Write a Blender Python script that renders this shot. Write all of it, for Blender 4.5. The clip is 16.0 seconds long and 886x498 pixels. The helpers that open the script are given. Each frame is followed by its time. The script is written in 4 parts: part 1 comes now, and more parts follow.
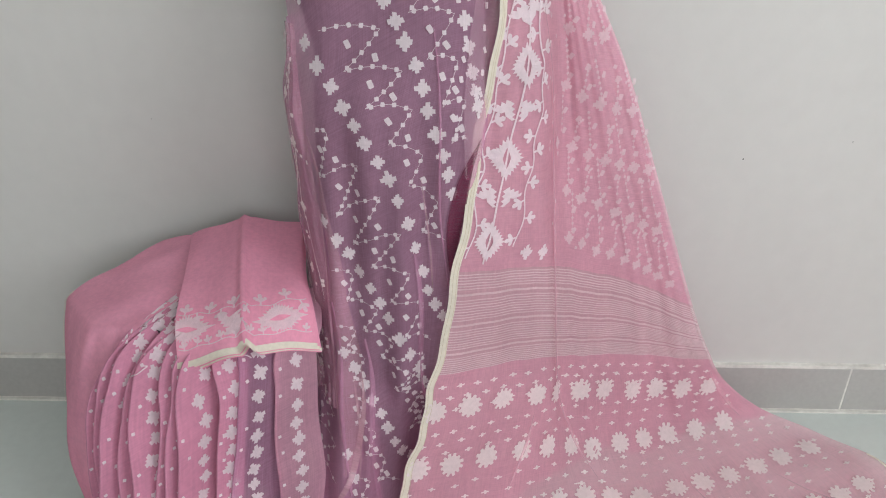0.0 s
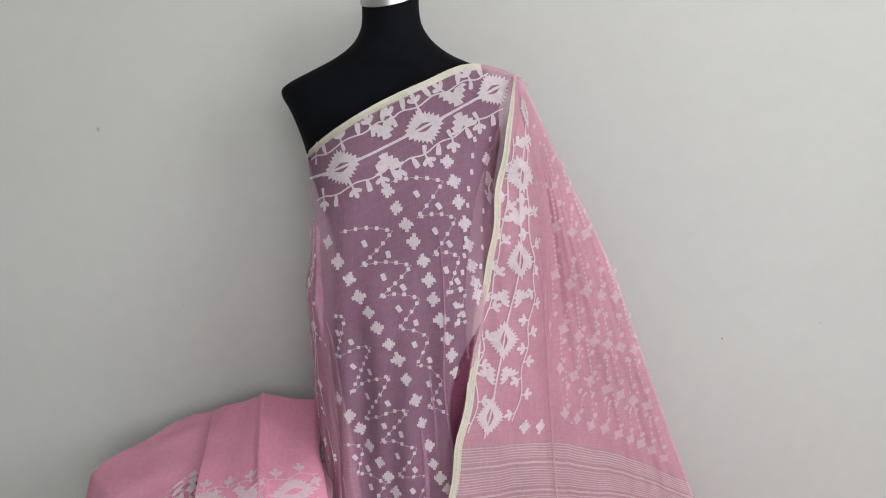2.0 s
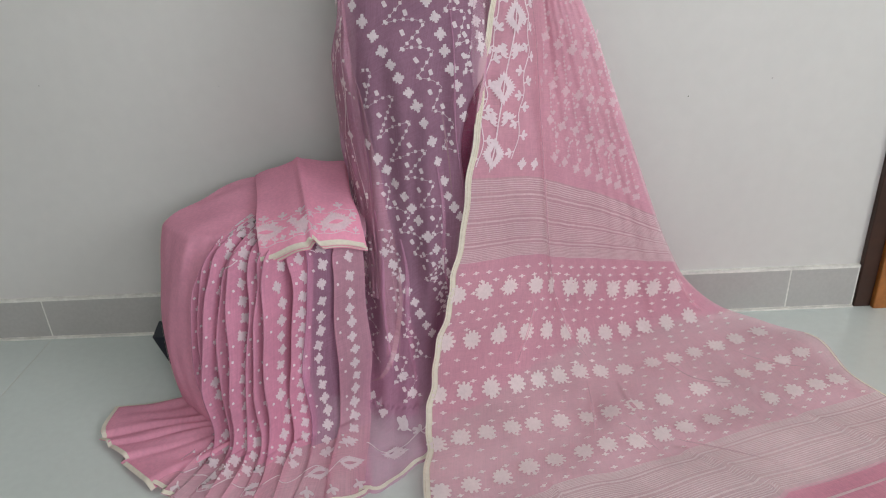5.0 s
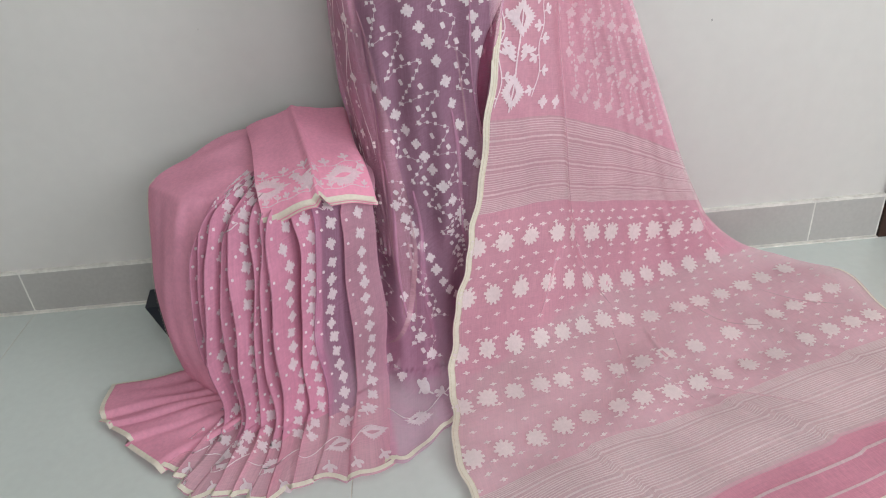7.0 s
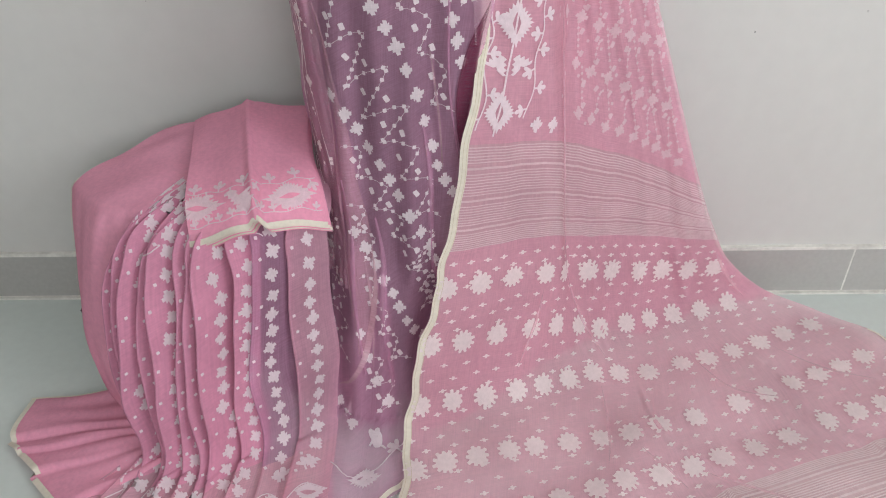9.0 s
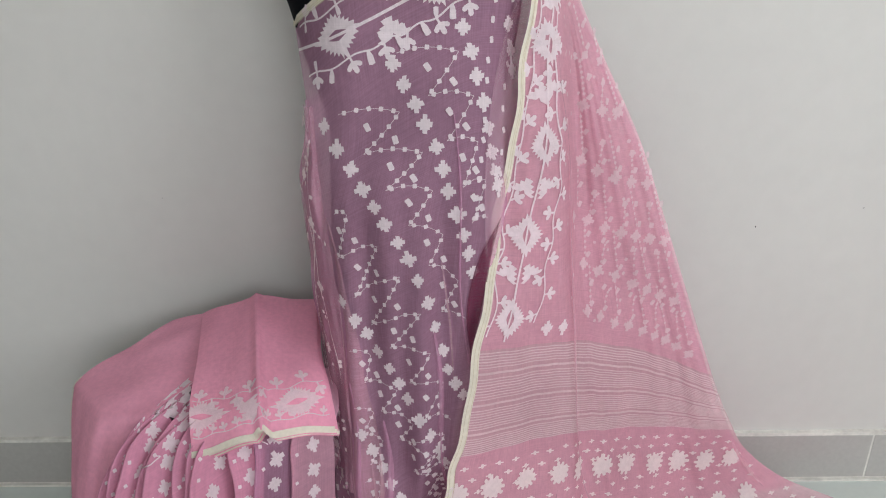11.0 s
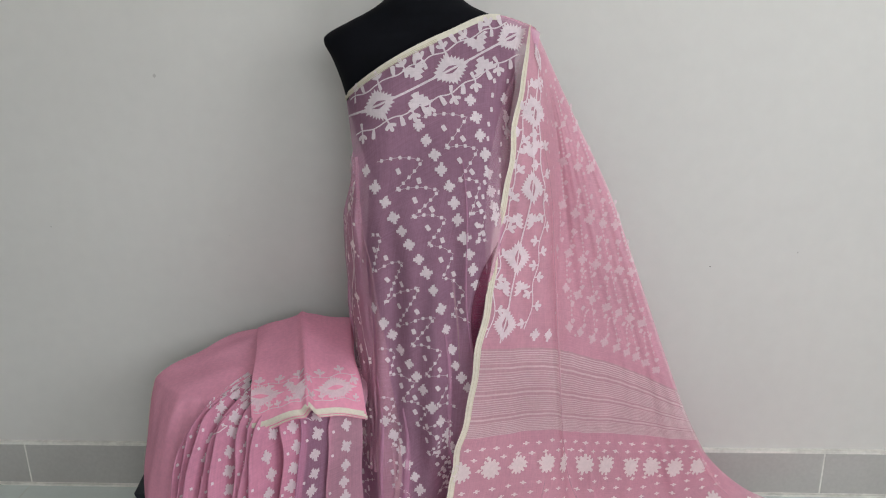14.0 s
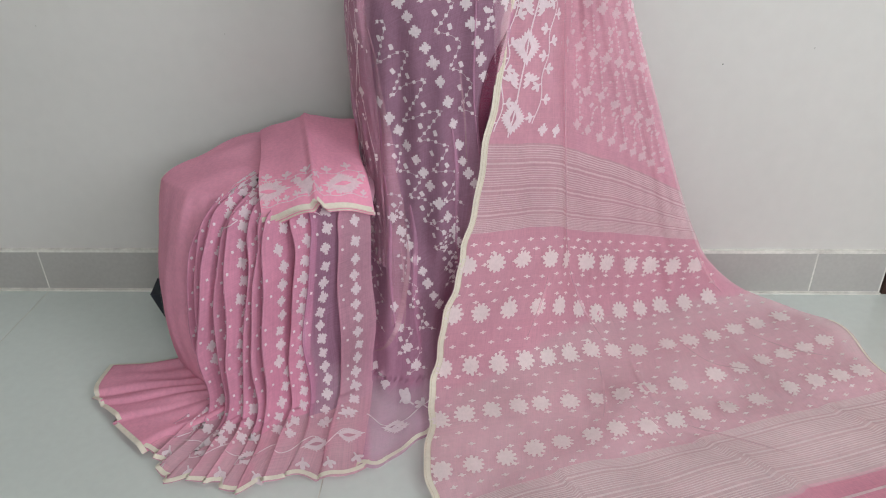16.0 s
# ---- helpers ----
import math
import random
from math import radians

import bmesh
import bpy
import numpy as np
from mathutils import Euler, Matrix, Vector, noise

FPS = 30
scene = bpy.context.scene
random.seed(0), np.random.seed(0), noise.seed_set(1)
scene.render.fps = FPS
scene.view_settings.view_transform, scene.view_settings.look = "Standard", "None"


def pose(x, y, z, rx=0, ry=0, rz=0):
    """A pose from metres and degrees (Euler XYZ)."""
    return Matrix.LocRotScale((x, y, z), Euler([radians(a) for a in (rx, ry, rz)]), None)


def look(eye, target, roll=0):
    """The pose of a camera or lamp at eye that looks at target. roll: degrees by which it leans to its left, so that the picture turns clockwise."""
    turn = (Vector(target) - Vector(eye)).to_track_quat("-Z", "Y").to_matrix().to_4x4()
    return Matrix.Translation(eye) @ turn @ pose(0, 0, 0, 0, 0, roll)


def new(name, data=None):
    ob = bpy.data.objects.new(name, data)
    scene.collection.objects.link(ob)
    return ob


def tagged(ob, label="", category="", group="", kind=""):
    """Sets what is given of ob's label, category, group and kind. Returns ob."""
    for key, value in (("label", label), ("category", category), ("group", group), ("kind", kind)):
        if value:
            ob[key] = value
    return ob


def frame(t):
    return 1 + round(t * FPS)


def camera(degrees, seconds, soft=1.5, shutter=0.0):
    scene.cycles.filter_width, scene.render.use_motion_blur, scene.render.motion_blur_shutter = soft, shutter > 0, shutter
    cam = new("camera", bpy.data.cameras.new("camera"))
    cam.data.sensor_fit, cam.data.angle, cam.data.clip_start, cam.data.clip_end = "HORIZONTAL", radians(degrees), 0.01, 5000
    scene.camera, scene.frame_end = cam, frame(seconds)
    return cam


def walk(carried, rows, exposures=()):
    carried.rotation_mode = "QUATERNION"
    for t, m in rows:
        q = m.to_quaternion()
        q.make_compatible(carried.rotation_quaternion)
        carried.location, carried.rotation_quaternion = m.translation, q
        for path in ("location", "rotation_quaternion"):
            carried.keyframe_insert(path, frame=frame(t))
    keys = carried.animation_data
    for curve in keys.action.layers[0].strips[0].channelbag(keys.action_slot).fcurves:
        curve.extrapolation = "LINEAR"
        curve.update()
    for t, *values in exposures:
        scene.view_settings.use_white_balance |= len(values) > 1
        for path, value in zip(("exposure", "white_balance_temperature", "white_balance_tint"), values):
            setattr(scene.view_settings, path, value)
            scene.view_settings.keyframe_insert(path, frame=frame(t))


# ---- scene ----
cam = camera(63.9, 16.0, soft=1.1)
PATH = [
    (0, (0.87, 2.867, 0.965), (0.786, 4.627, 0.018), -0.9),
    (0.5, (0.869, 2.864, 0.996), (0.782, 4.71, 0.231), -1.1),
    (1, (0.863, 2.848, 1.006), (0.78, 4.735, 0.348), -1.2),
    (1.5, (0.865, 2.837, 1.023), (0.776, 4.746, 0.434), -1.3),
    (2, (0.875, 2.766, 1.012), (0.78, 4.703, 0.526), -1.2),
    (2.5, (0.883, 2.644, 1.029), (0.783, 4.565, 0.481), -2.2),
    (3, (0.868, 2.55, 1.025), (0.787, 4.482, 0.515), -4.1),
    (3.5, (0.829, 2.53, 1.001), (0.77, 4.459, 0.478), -3.3),
    (4, (0.825, 2.52, 0.99), (0.765, 4.427, 0.39), -3.2),
    (4.5, (0.828, 2.522, 0.962), (0.772, 4.377, 0.217), -3.1),
    (5, (0.832, 2.507, 0.93), (0.773, 4.3, 0.047), -3.3),
    (5.2, (0.829, 2.512, 0.939), (0.773, 4.276, -0.002), -3.5),
    (7.5, (0.749, 2.665, 0.897), (0.755, 4.343, -0.191), -5.2),
    (8, (0.784, 2.74, 0.898), (0.786, 4.359, -0.277), -3.1),
    (10.5, (0.871, 2.879, 0.955), (0.746, 4.655, 0.043), -2.4),
    (11, (0.832, 2.889, 0.987), (0.773, 4.719, 0.182), -1.7),
    (11.5, (0.846, 2.881, 1.004), (0.758, 4.772, 0.359), -2.1),
    (12, (0.859, 2.87, 1.04), (0.715, 4.791, 0.503), -2.5),
    (12.5, (0.819, 2.809, 1.041), (0.688, 4.747, 0.563), -2.0),
    (13, (0.804, 2.702, 1.012), (0.696, 4.638, 0.522), -1.2),
    (13.5, (0.839, 2.62, 0.985), (0.716, 4.548, 0.466), -1.0),
    (14, (0.848, 2.595, 0.983), (0.747, 4.511, 0.418), -1.0),
    (14.5, (0.844, 2.58, 0.967), (0.752, 4.472, 0.325), -0.9),
    (15, (0.838, 2.577, 0.941), (0.747, 4.425, 0.181), -1.0),
    (15.5, (0.836, 2.578, 0.925), (0.745, 4.373, 0.049), -1.3),
    (16, (0.827, 2.573, 0.908), (0.74, 4.317, -0.068), -1.3),
]
walk(cam, [(t, look(eye, target, roll)) for t, eye, target, roll in PATH],
     [(0, -0.04), (0.5, -0.13), (1, -0.13), (2, -0.08), (3, -0.04), (4, -0.11), (5.2, -0.13), (7.4, 0.10), (8, 0.10), (10.5, -0.09), (12, 0.04), (12.5, 0.0), (13, -0.08), (13.5, -0.10), (14, -0.15), (15, -0.2), (15.5, -0.2), (16, -0.02)])

# ---- light ----
EXPOSURE = 0.0
scene.view_settings.exposure = EXPOSURE
world = bpy.data.worlds.new("world")
scene.world = world
world.use_nodes = True
sky = world.node_tree.nodes.new("ShaderNodeTexSky")
sky.sky_type, sky.sun_disc = "NISHITA", False
sky.sun_elevation, sky.sun_rotation = radians(40), radians(150)
world.node_tree.links.new(sky.outputs[0], world.node_tree.nodes["Background"].inputs[0])
world.node_tree.nodes["Background"].inputs[1].default_value = 0.12


def area_lamp(name, eye, target, sx, sy, watts, colour):
    data = bpy.data.lights.new(name, "AREA")
    data.shape, data.size, data.size_y, data.energy, data.color = "RECTANGLE", sx, sy, watts, colour
    ob = new(name, data)
    ob.matrix_world = look(eye, target)
    return ob


# the room: x from -3.0 to 3.1, y from 0.6 to 4.0; windows in the front and right walls
area_lamp("window_light_front", (1.85, 0.62, 1.75), (0.8, 4.0, 0.9), 1.6, 1.2, 27, (0.985, 0.985, 1.0))
area_lamp("window_light_right", (3.05, 1.9, 1.7), (0.0, 2.6, 0.9), 1.3, 1.2, 32.5, (0.975, 0.985, 1.0))


# ---- materials ----
def material(name):
    m = bpy.data.materials.new(name)
    m.use_nodes = True
    return m, m.node_tree.nodes, m.node_tree.links


def varied(nodes, links, colour, amount, scale, fine=0.0, fine_scale=0.0, per_object=0.0):
    """A colour socket: the colour with soft blotches and finer grain."""
    co = nodes.new("ShaderNodeTexCoord")
    n1 = nodes.new("ShaderNodeTexNoise")
    n1.inputs["Scale"].default_value, n1.inputs["Detail"].default_value = scale, 4
    links.new(co.outputs["Object"], n1.inputs["Vector"])
    r = nodes.new("ShaderNodeMapRange")
    r.inputs["From Min"].default_value, r.inputs["From Max"].default_value = 0.3, 0.7
    r.inputs["To Min"].default_value, r.inputs["To Max"].default_value = 1 - amount, 1 + amount
    links.new(n1.outputs[0], r.inputs[0])
    value = r.outputs[0]
    if fine:
        n2 = nodes.new("ShaderNodeTexNoise")
        n2.inputs["Scale"].default_value, n2.inputs["Detail"].default_value = fine_scale, 3
        links.new(co.outputs["Object"], n2.inputs["Vector"])
        r2 = nodes.new("ShaderNodeMapRange")
        r2.inputs["From Min"].default_value, r2.inputs["From Max"].default_value = 0.3, 0.7
        r2.inputs["To Min"].default_value, r2.inputs["To Max"].default_value = 1 - fine, 1 + fine
        links.new(n2.outputs[0], r2.inputs[0])
        mu = nodes.new("ShaderNodeMath")
        mu.operation = "MULTIPLY"
        links.new(value, mu.inputs[0]), links.new(r2.outputs[0], mu.inputs[1])
        value = mu.outputs[0]
    if per_object:
        oi = nodes.new("ShaderNodeObjectInfo")
        r3 = nodes.new("ShaderNodeMapRange")
        r3.inputs["To Min"].default_value, r3.inputs["To Max"].default_value = 1 - per_object, 1 + per_object
        links.new(oi.outputs["Random"], r3.inputs[0])
        mu = nodes.new("ShaderNodeMath")
        mu.operation = "MULTIPLY"
        links.new(value, mu.inputs[0]), links.new(r3.outputs[0], mu.inputs[1])
        value = mu.outputs[0]
    sc = nodes.new("ShaderNodeVectorMath")
    sc.operation = "SCALE"
    sc.inputs[0].default_value = colour
    links.new(value, sc.inputs["Scale"])
    return sc.outputs[0]


def solid(name, colour, rough=0.6, metal=0.0, amount=0.06, scale=6, fine=0.04, fine_scale=120, bump=0.0, bump_scale=200, per_object=0.0, coat=0.0, spec=0.5):
    m, nodes, links = material(name)
    b = nodes["Principled BSDF"]
    links.new(varied(nodes, links, colour, amount, scale, fine, fine_scale, per_object), b.inputs["Base Color"])
    b.inputs["Roughness"].default_value, b.inputs["Metallic"].default_value = rough, metal
    b.inputs["Coat Weight"].default_value, b.inputs["Specular IOR Level"].default_value = coat, spec
    if bump:
        co = nodes.new("ShaderNodeTexCoord")
        n = nodes.new("ShaderNodeTexNoise")
        n.inputs["Scale"].default_value, n.inputs["Detail"].default_value = bump_scale, 4
        bp = nodes.new("ShaderNodeBump")
        bp.inputs["Strength"].default_value, bp.inputs["Distance"].default_value = bump, 0.002
        links.new(co.outputs["Object"], n.inputs["Vector"])
        links.new(n.outputs[0], bp.inputs["Height"])
        links.new(bp.outputs[0], b.inputs["Normal"])
    return m


def fabric(name, colour, cover, slub=0.08, through_share=0.28):
    """Fine woven cotton: lets part of the light and view through between its threads."""
    m, nodes, links = material(name)
    out = nodes["Material Output"]
    nodes.remove(nodes["Principled BSDF"])
    col = varied(nodes, links, colour, 0.07, 9, 0.05, 160)
    uv = nodes.new("ShaderNodeTexCoord")
    # warp and weft slubs: noise drawn out along each thread direction
    slubs = []
    for sx, sy in ((900, 14), (14, 900)):
        mp = nodes.new("ShaderNodeMapping")
        mp.inputs["Scale"].default_value = (sx, sy, 1)
        nz = nodes.new("ShaderNodeTexNoise")
        nz.inputs["Scale"].default_value, nz.inputs["Detail"].default_value = 1, 1
        links.new(uv.outputs["UV"], mp.inputs[0])
        links.new(mp.outputs[0], nz.inputs["Vector"])
        slubs.append(nz.outputs[0])
    add = nodes.new("ShaderNodeMath")
    add.operation = "ADD"
    links.new(slubs[0], add.inputs[0]), links.new(slubs[1], add.inputs[1])
    mr = nodes.new("ShaderNodeMapRange")
    mr.inputs["From Min"].default_value, mr.inputs["From Max"].default_value = 0.6, 1.4
    mr.inputs["To Min"].default_value, mr.inputs["To Max"].default_value = cover - slub, min(1.0, cover + slub)
    links.new(add.outputs[0], mr.inputs[0])
    bp = nodes.new("ShaderNodeBump")
    bp.inputs["Strength"].default_value, bp.inputs["Distance"].default_value = 0.25, 0.0006
    links.new(add.outputs[0], bp.inputs["Height"])
    d, tl, tr = nodes.new("ShaderNodeBsdfDiffuse"), nodes.new("ShaderNodeBsdfTranslucent"), nodes.new("ShaderNodeBsdfTransparent")
    for n in (d, tl):
        links.new(col, n.inputs["Color"])
        links.new(bp.outputs[0], n.inputs["Normal"])
    m1, m2 = nodes.new("ShaderNodeMixShader"), nodes.new("ShaderNodeMixShader")
    m1.inputs[0].default_value = through_share
    links.new(d.outputs[0], m1.inputs[1]), links.new(tl.outputs[0], m1.inputs[2])
    links.new(mr.outputs[0], m2.inputs[0])
    links.new(tr.outputs[0], m2.inputs[1]), links.new(m1.outputs[0], m2.inputs[2])
    links.new(m2.outputs[0], out.inputs[0])
    return m


WALL = solid("wall_paint", (0.71, 0.70, 0.675), 0.6, amount=0.025, scale=1.6, fine=0.015, fine_scale=30, bump=0.08, bump_scale=60)
SCUFF = solid("scuff_grey", (0.52, 0.51, 0.49), 0.8)
CEIL = solid("ceiling_paint", (0.82, 0.82, 0.80), 0.7, amount=0.02)
SKIRT = solid("skirting_tile", (0.47, 0.46, 0.44), 0.28, amount=0.05, scale=5, per_object=0.04)
GROUT = solid("grout", (0.80, 0.79, 0.74), 0.8, amount=0.12, scale=30)
FLOOR = solid("floor_tile", (0.685, 0.75, 0.72), 0.13, amount=0.03, scale=3, fine=0.02, fine_scale=60, per_object=0.02)
JOINT = solid("floor_joint", (0.58, 0.58, 0.52), 0.7, amount=0.15, scale=20)
BLACK = solid("mannequin_cloth", (0.003, 0.0035, 0.006), 0.8, amount=0.2, scale=30, bump=0.15, bump_scale=900, spec=0.15)
CHROME = solid("silver_cap", (0.56, 0.56, 0.56), 0.36, metal=0.9, amount=0.1, scale=25)
DUST = solid("dusty_cap_top", (0.42, 0.41, 0.36), 0.85, amount=0.25, scale=60)
NAVY = solid("stool_plastic", (0.010, 0.014, 0.026), 0.45, amount=0.1)
DARKWOOD = solid("dark_wood", (0.045, 0.016, 0.008), 0.5, amount=0.25, scale=18)
ORANGEWOOD = solid("varnished_wood", (0.36, 0.13, 0.025), 0.35, amount=0.18, scale=12, fine=0.12, fine_scale=90)
PINK = (0.87, 0.48, 0.685)
SHEER = fabric("sheer_pink", PINK, 0.455, 0.07)
PALLU = fabric("pallu_pink", (0.99, 0.575, 0.685), 0.60, 0.07, 0.22)
BEHIND = fabric("darkened_pallu_pink", (0.56, 0.13, 0.29), 0.74, 0.08, 0.2)
BAND = fabric("band_cloth", (0.95, 0.66, 0.71), 0.54, 0.08, 0.2)
DEEP = fabric("deep_pink", (0.84, 0.38, 0.50), 0.86)
LAYERED = fabric("layered_pink", (0.92, 0.41, 0.56), 0.965, 0.03, 0.12)
PLEAT = fabric("pleat_pink", (0.79, 0.35, 0.50), 0.88, 0.08, 0.12)
THIN = fabric("thin_pleat_pink", (0.80, 0.42, 0.62), 0.50)
# same cloth as the pleats, its colour lightened where the bright floor lies beneath
HEM = fabric("lightened_hem_pink", (0.97, 0.52, 0.65), 0.58, 0.10, 0.2)
PLEATWHITE = fabric("woven_pleat_white", (0.95, 0.84, 0.89), 0.92, 0.06)
SOFT = fabric("soft_pleat_pink", (0.88, 0.48, 0.62), 0.66)
WHITE = fabric("woven_white", (0.96, 0.87, 0.91), 0.92, 0.06)
SOFTWHITE = fabric("woven_soft_white", (0.97, 0.88, 0.88), 0.92, 0.05)
FAINT = fabric("woven_faint", (0.97, 0.79, 0.84), 0.66, 0.06)
STRIPE = fabric("woven_stripe", (0.90, 0.76, 0.78), 0.74, 0.08)
PALE = fabric("woven_pale", (0.95, 0.80, 0.85), 0.84, 0.08)
# paler pink for ribbons that draw the bright edges of folds
FOLD_LINE = fabric("pale_fold_pink", (0.95, 0.62, 0.70), 0.42)
CREAM = fabric("cream_selvedge", (0.86, 0.82, 0.70), 0.97, 0.03, 0.1)
GOLD = fabric("selvedge_line", (0.68, 0.61, 0.44), 0.97, 0.03)


# ---- building helpers ----
def mesh_object(name, verts, faces, mats, index=None, uvs=None, smooth=True):
    me = bpy.data.meshes.new(name)
    me.from_pydata([tuple(v) for v in verts], [], faces)
    for m in mats:
        me.materials.append(m)
    if index is not None:
        me.polygons.foreach_set("material_index", index)
    if smooth:
        me.polygons.foreach_set("use_smooth", [True] * len(me.polygons))
    if uvs is not None:
        layer = me.uv_layers.new(name="weave")
        for loop in me.loops:
            layer.data[loop.index].uv = uvs[loop.vertex_index]
    me.update()
    return new(name, me)


def under(ob, parent, label=""):
    ob.parent = parent
    return tagged(ob, label)


def box(name, x0, x1, y0, y1, z0, z1, mat, bevel=0.0):
    bm = bmesh.new()
    bmesh.ops.create_cube(bm, size=1, matrix=Matrix.Translation(((x0 + x1) / 2, (y0 + y1) / 2, (z0 + z1) / 2)) @ Matrix.Diagonal((x1 - x0, y1 - y0, z1 - z0, 1)))
    if bevel:
        bmesh.ops.bevel(bm, geom=bm.edges[:], offset=bevel, segments=2, affect="EDGES", profile=0.5)
    me = bpy.data.meshes.new(name)
    bm.to_mesh(me)
    bm.free()
    me.materials.append(mat)
    return new(name, me)


def spline(points, t):
    """A smooth curve through the points; t from 0 to len - 1."""
    n = len(points) - 1
    i = min(max(int(math.floor(t)), 0), n - 1)
    f = t - i
    p1, p2 = Vector(points[i]), Vector(points[i + 1])
    p0 = Vector(points[i - 1]) if i > 0 else p1 * 2 - p2
    p3 = Vector(points[i + 2]) if i + 2 <= n else p2 * 2 - p1
    return 0.5 * (2 * p1 + (p2 - p0) * f + (2 * p0 - 5 * p1 + 4 * p2 - p3) * f * f + (3 * p1 - p0 - 3 * p2 + p3) * f * f * f)


def curve(values, t):
    return spline([(v, 0.0, 0.0) for v in values], t)[0]


def net(columns, knots):
    """A cloth surface through hanging lines: S(u, v), u from 0 to 1 across the knots, v in steps along the lines."""
    def S(u, v):
        pts = [spline(c, v) for c in columns]
        k = 0
        while k < len(knots) - 2 and u > knots[k + 1]:
            k += 1
        return spline(pts, k + (u - knots[k]) / (knots[k + 1] - knots[k]))
    return S


def sheet(name, S, us, vs, mats, parent, label="", pick=None, uvscale=(1.0, 1.0)):
    verts = [S(u, v) for v in vs for u in us]
    uvs = [(u * uvscale[0], v * uvscale[1]) for v in vs for u in us]
    w = len(us)
    faces, index = [], []
    for j in range(len(vs) - 1):
        for i in range(w - 1):
            faces.append((j * w + i, j * w + i + 1, (j + 1) * w + i + 1, (j + 1) * w + i))
            index.append(pick((us[i] + us[i + 1]) / 2, (vs[j] + vs[j + 1]) / 2) if pick else 0)
    return under(mesh_object(name, verts, faces, mats, index, uvs), parent, label)


def steps(a, b, n):
    return [a + (b - a) * i / n for i in range(n + 1)]


def smooth01(x):
    x = min(max(x, 0.0), 1.0)
    return x * x * (3 - 2 * x)


class Weave:
    """Collects the raised woven figures of one cloth surface into one mesh."""
    def __init__(self, S, lift=0.0015, turn=1, eps=0.004, rounds=0):
        self.S, self.lift, self.turn, self.eps, self.rounds = S, lift, turn, eps, rounds
        self.verts, self.faces, self.uvs = [], [], []
        self.low, self.high = -9.0, 9.0

    def place(self, u, v):
        e = self.eps
        su, sv = (self.S(u + e, v) - self.S(u - e, v)) / (2 * e), (self.S(u, v + e) - self.S(u, v - e)) / (2 * e)
        n = su.cross(sv).normalized() * self.turn
        a = su.normalized()
        b = (sv - a * sv.dot(a)).normalized()
        d = su.dot(a) * sv.dot(b)
        base = self.S(u, v)

        def to(p, q):
            uu, vv, gp, gq = u, v, p, q
            for k in range(self.rounds + 1):
                uu, vv = uu + (gp * sv.dot(b) - gq * sv.dot(a)) / d, vv + gq * su.dot(a) / d
                if k < self.rounds:
                    off = self.S(uu, vv) - base
                    gp, gq = 0.6 * (p - off.dot(a)), 0.6 * (q - off.dot(b))
            return uu, vv

        return n, to

    def single(self, name, mat, parent, *figure, label=""):
        """One figure as a part of its own."""
        one = Weave(self.S, self.lift, self.turn, self.eps, self.rounds)
        one.low, one.high = self.low, self.high
        one.add(*figure)
        return under(mesh_object(name, one.verts, one.faces, [mat], None, one.uvs), parent, label)

    def add(self, u, v, outlines, size=1.0, angle=0.0):
        """outlines: polygons in metres, x along u and y along v."""
        n, to = self.place(u, v)
        c, s = math.cos(angle) * size, math.sin(angle) * size
        for poly in outlines:
            base = len(self.verts)
            for p, q in poly:
                uu, vv = to(p * c - q * s, p * s + q * c)
                uu = min(max(uu, self.low), self.high)
                self.verts.append(self.S(uu, vv) + n * self.lift)
                self.uvs.append((uu, vv))
            self.faces.append(tuple(range(base, base + len(poly))))

    def ribbon(self, path, width, lift=0.0, taper=False):
        """A woven line along a list of (u, v)."""
        base = len(self.verts)
        for i, (u, v) in enumerate(path):
            n, to = self.place(u, v)
            p = self.S(u, v)
            q0, q1 = path[max(i - 1, 0)], path[min(i + 1, len(path) - 1)]
            along = (self.S(*q1) - self.S(*q0)).normalized()
            side = along.cross(n).normalized() * width / 2 * (math.sin(math.pi * i / (len(path) - 1)) if taper else 1)
            for sgn in (-1, 1):
                self.verts.append(p + side * sgn + n * (self.lift + lift))
                self.uvs.append((u, v))
        for i in range(len(path) - 1):
            k = base + 2 * i
            self.faces.append((k, k + 1, k + 3, k + 2))

    def chain(self, a, b, count, size=0.005, thread=0.0005, bow=0.0):
        """Small woven dots strung on a thread from a to b."""
        pts = []
        for i in range(count * 2 + 1):
            f = i / (count * 2)
            pts.append((a[0] + (b[0] - a[0]) * f, a[1] + (b[1] - a[1]) * f + bow * math.sin(math.pi * f)))
        if thread:
            self.ribbon(pts, thread)
        for i in range(count):
            u, v = pts[2 * i + 1]
            self.add(u, v, [dot_shape()], size, random.uniform(-0.3, 0.3))

    def finish(self, name, mat, parent, label=""):
        ob = under(mesh_object(name, self.verts, self.faces, [mat], None, self.uvs), parent, label)
        return tagged(ob, kind="stuff")


def dot_shape():
    return [(-0.36, -0.55), (0.36, -0.52), (0.5, -0.38), (0.5, 0.38), (0.36, 0.55), (-0.36, 0.52), (-0.5, 0.38), (-0.5, -0.38)]


def bud_shape():
    """A small woven flower: a stepped cross with notched corners, taller than wide."""
    wide, pts = random.uniform(0.84, 0.96), []
    corner = [(0.15, 0.54), (0.16, 0.28), (0.33, 0.35), (0.32, 0.15), (0.54, 0.15)]
    for sx, sy, order in ((1, 1, 1), (1, -1, -1), (-1, -1, 1), (-1, 1, -1)):
        for x, y in corner[::order]:
            pts.append((sx * x * wide * random.uniform(0.88, 1.12), sy * y * random.uniform(0.88, 1.12)))
    return [pts]


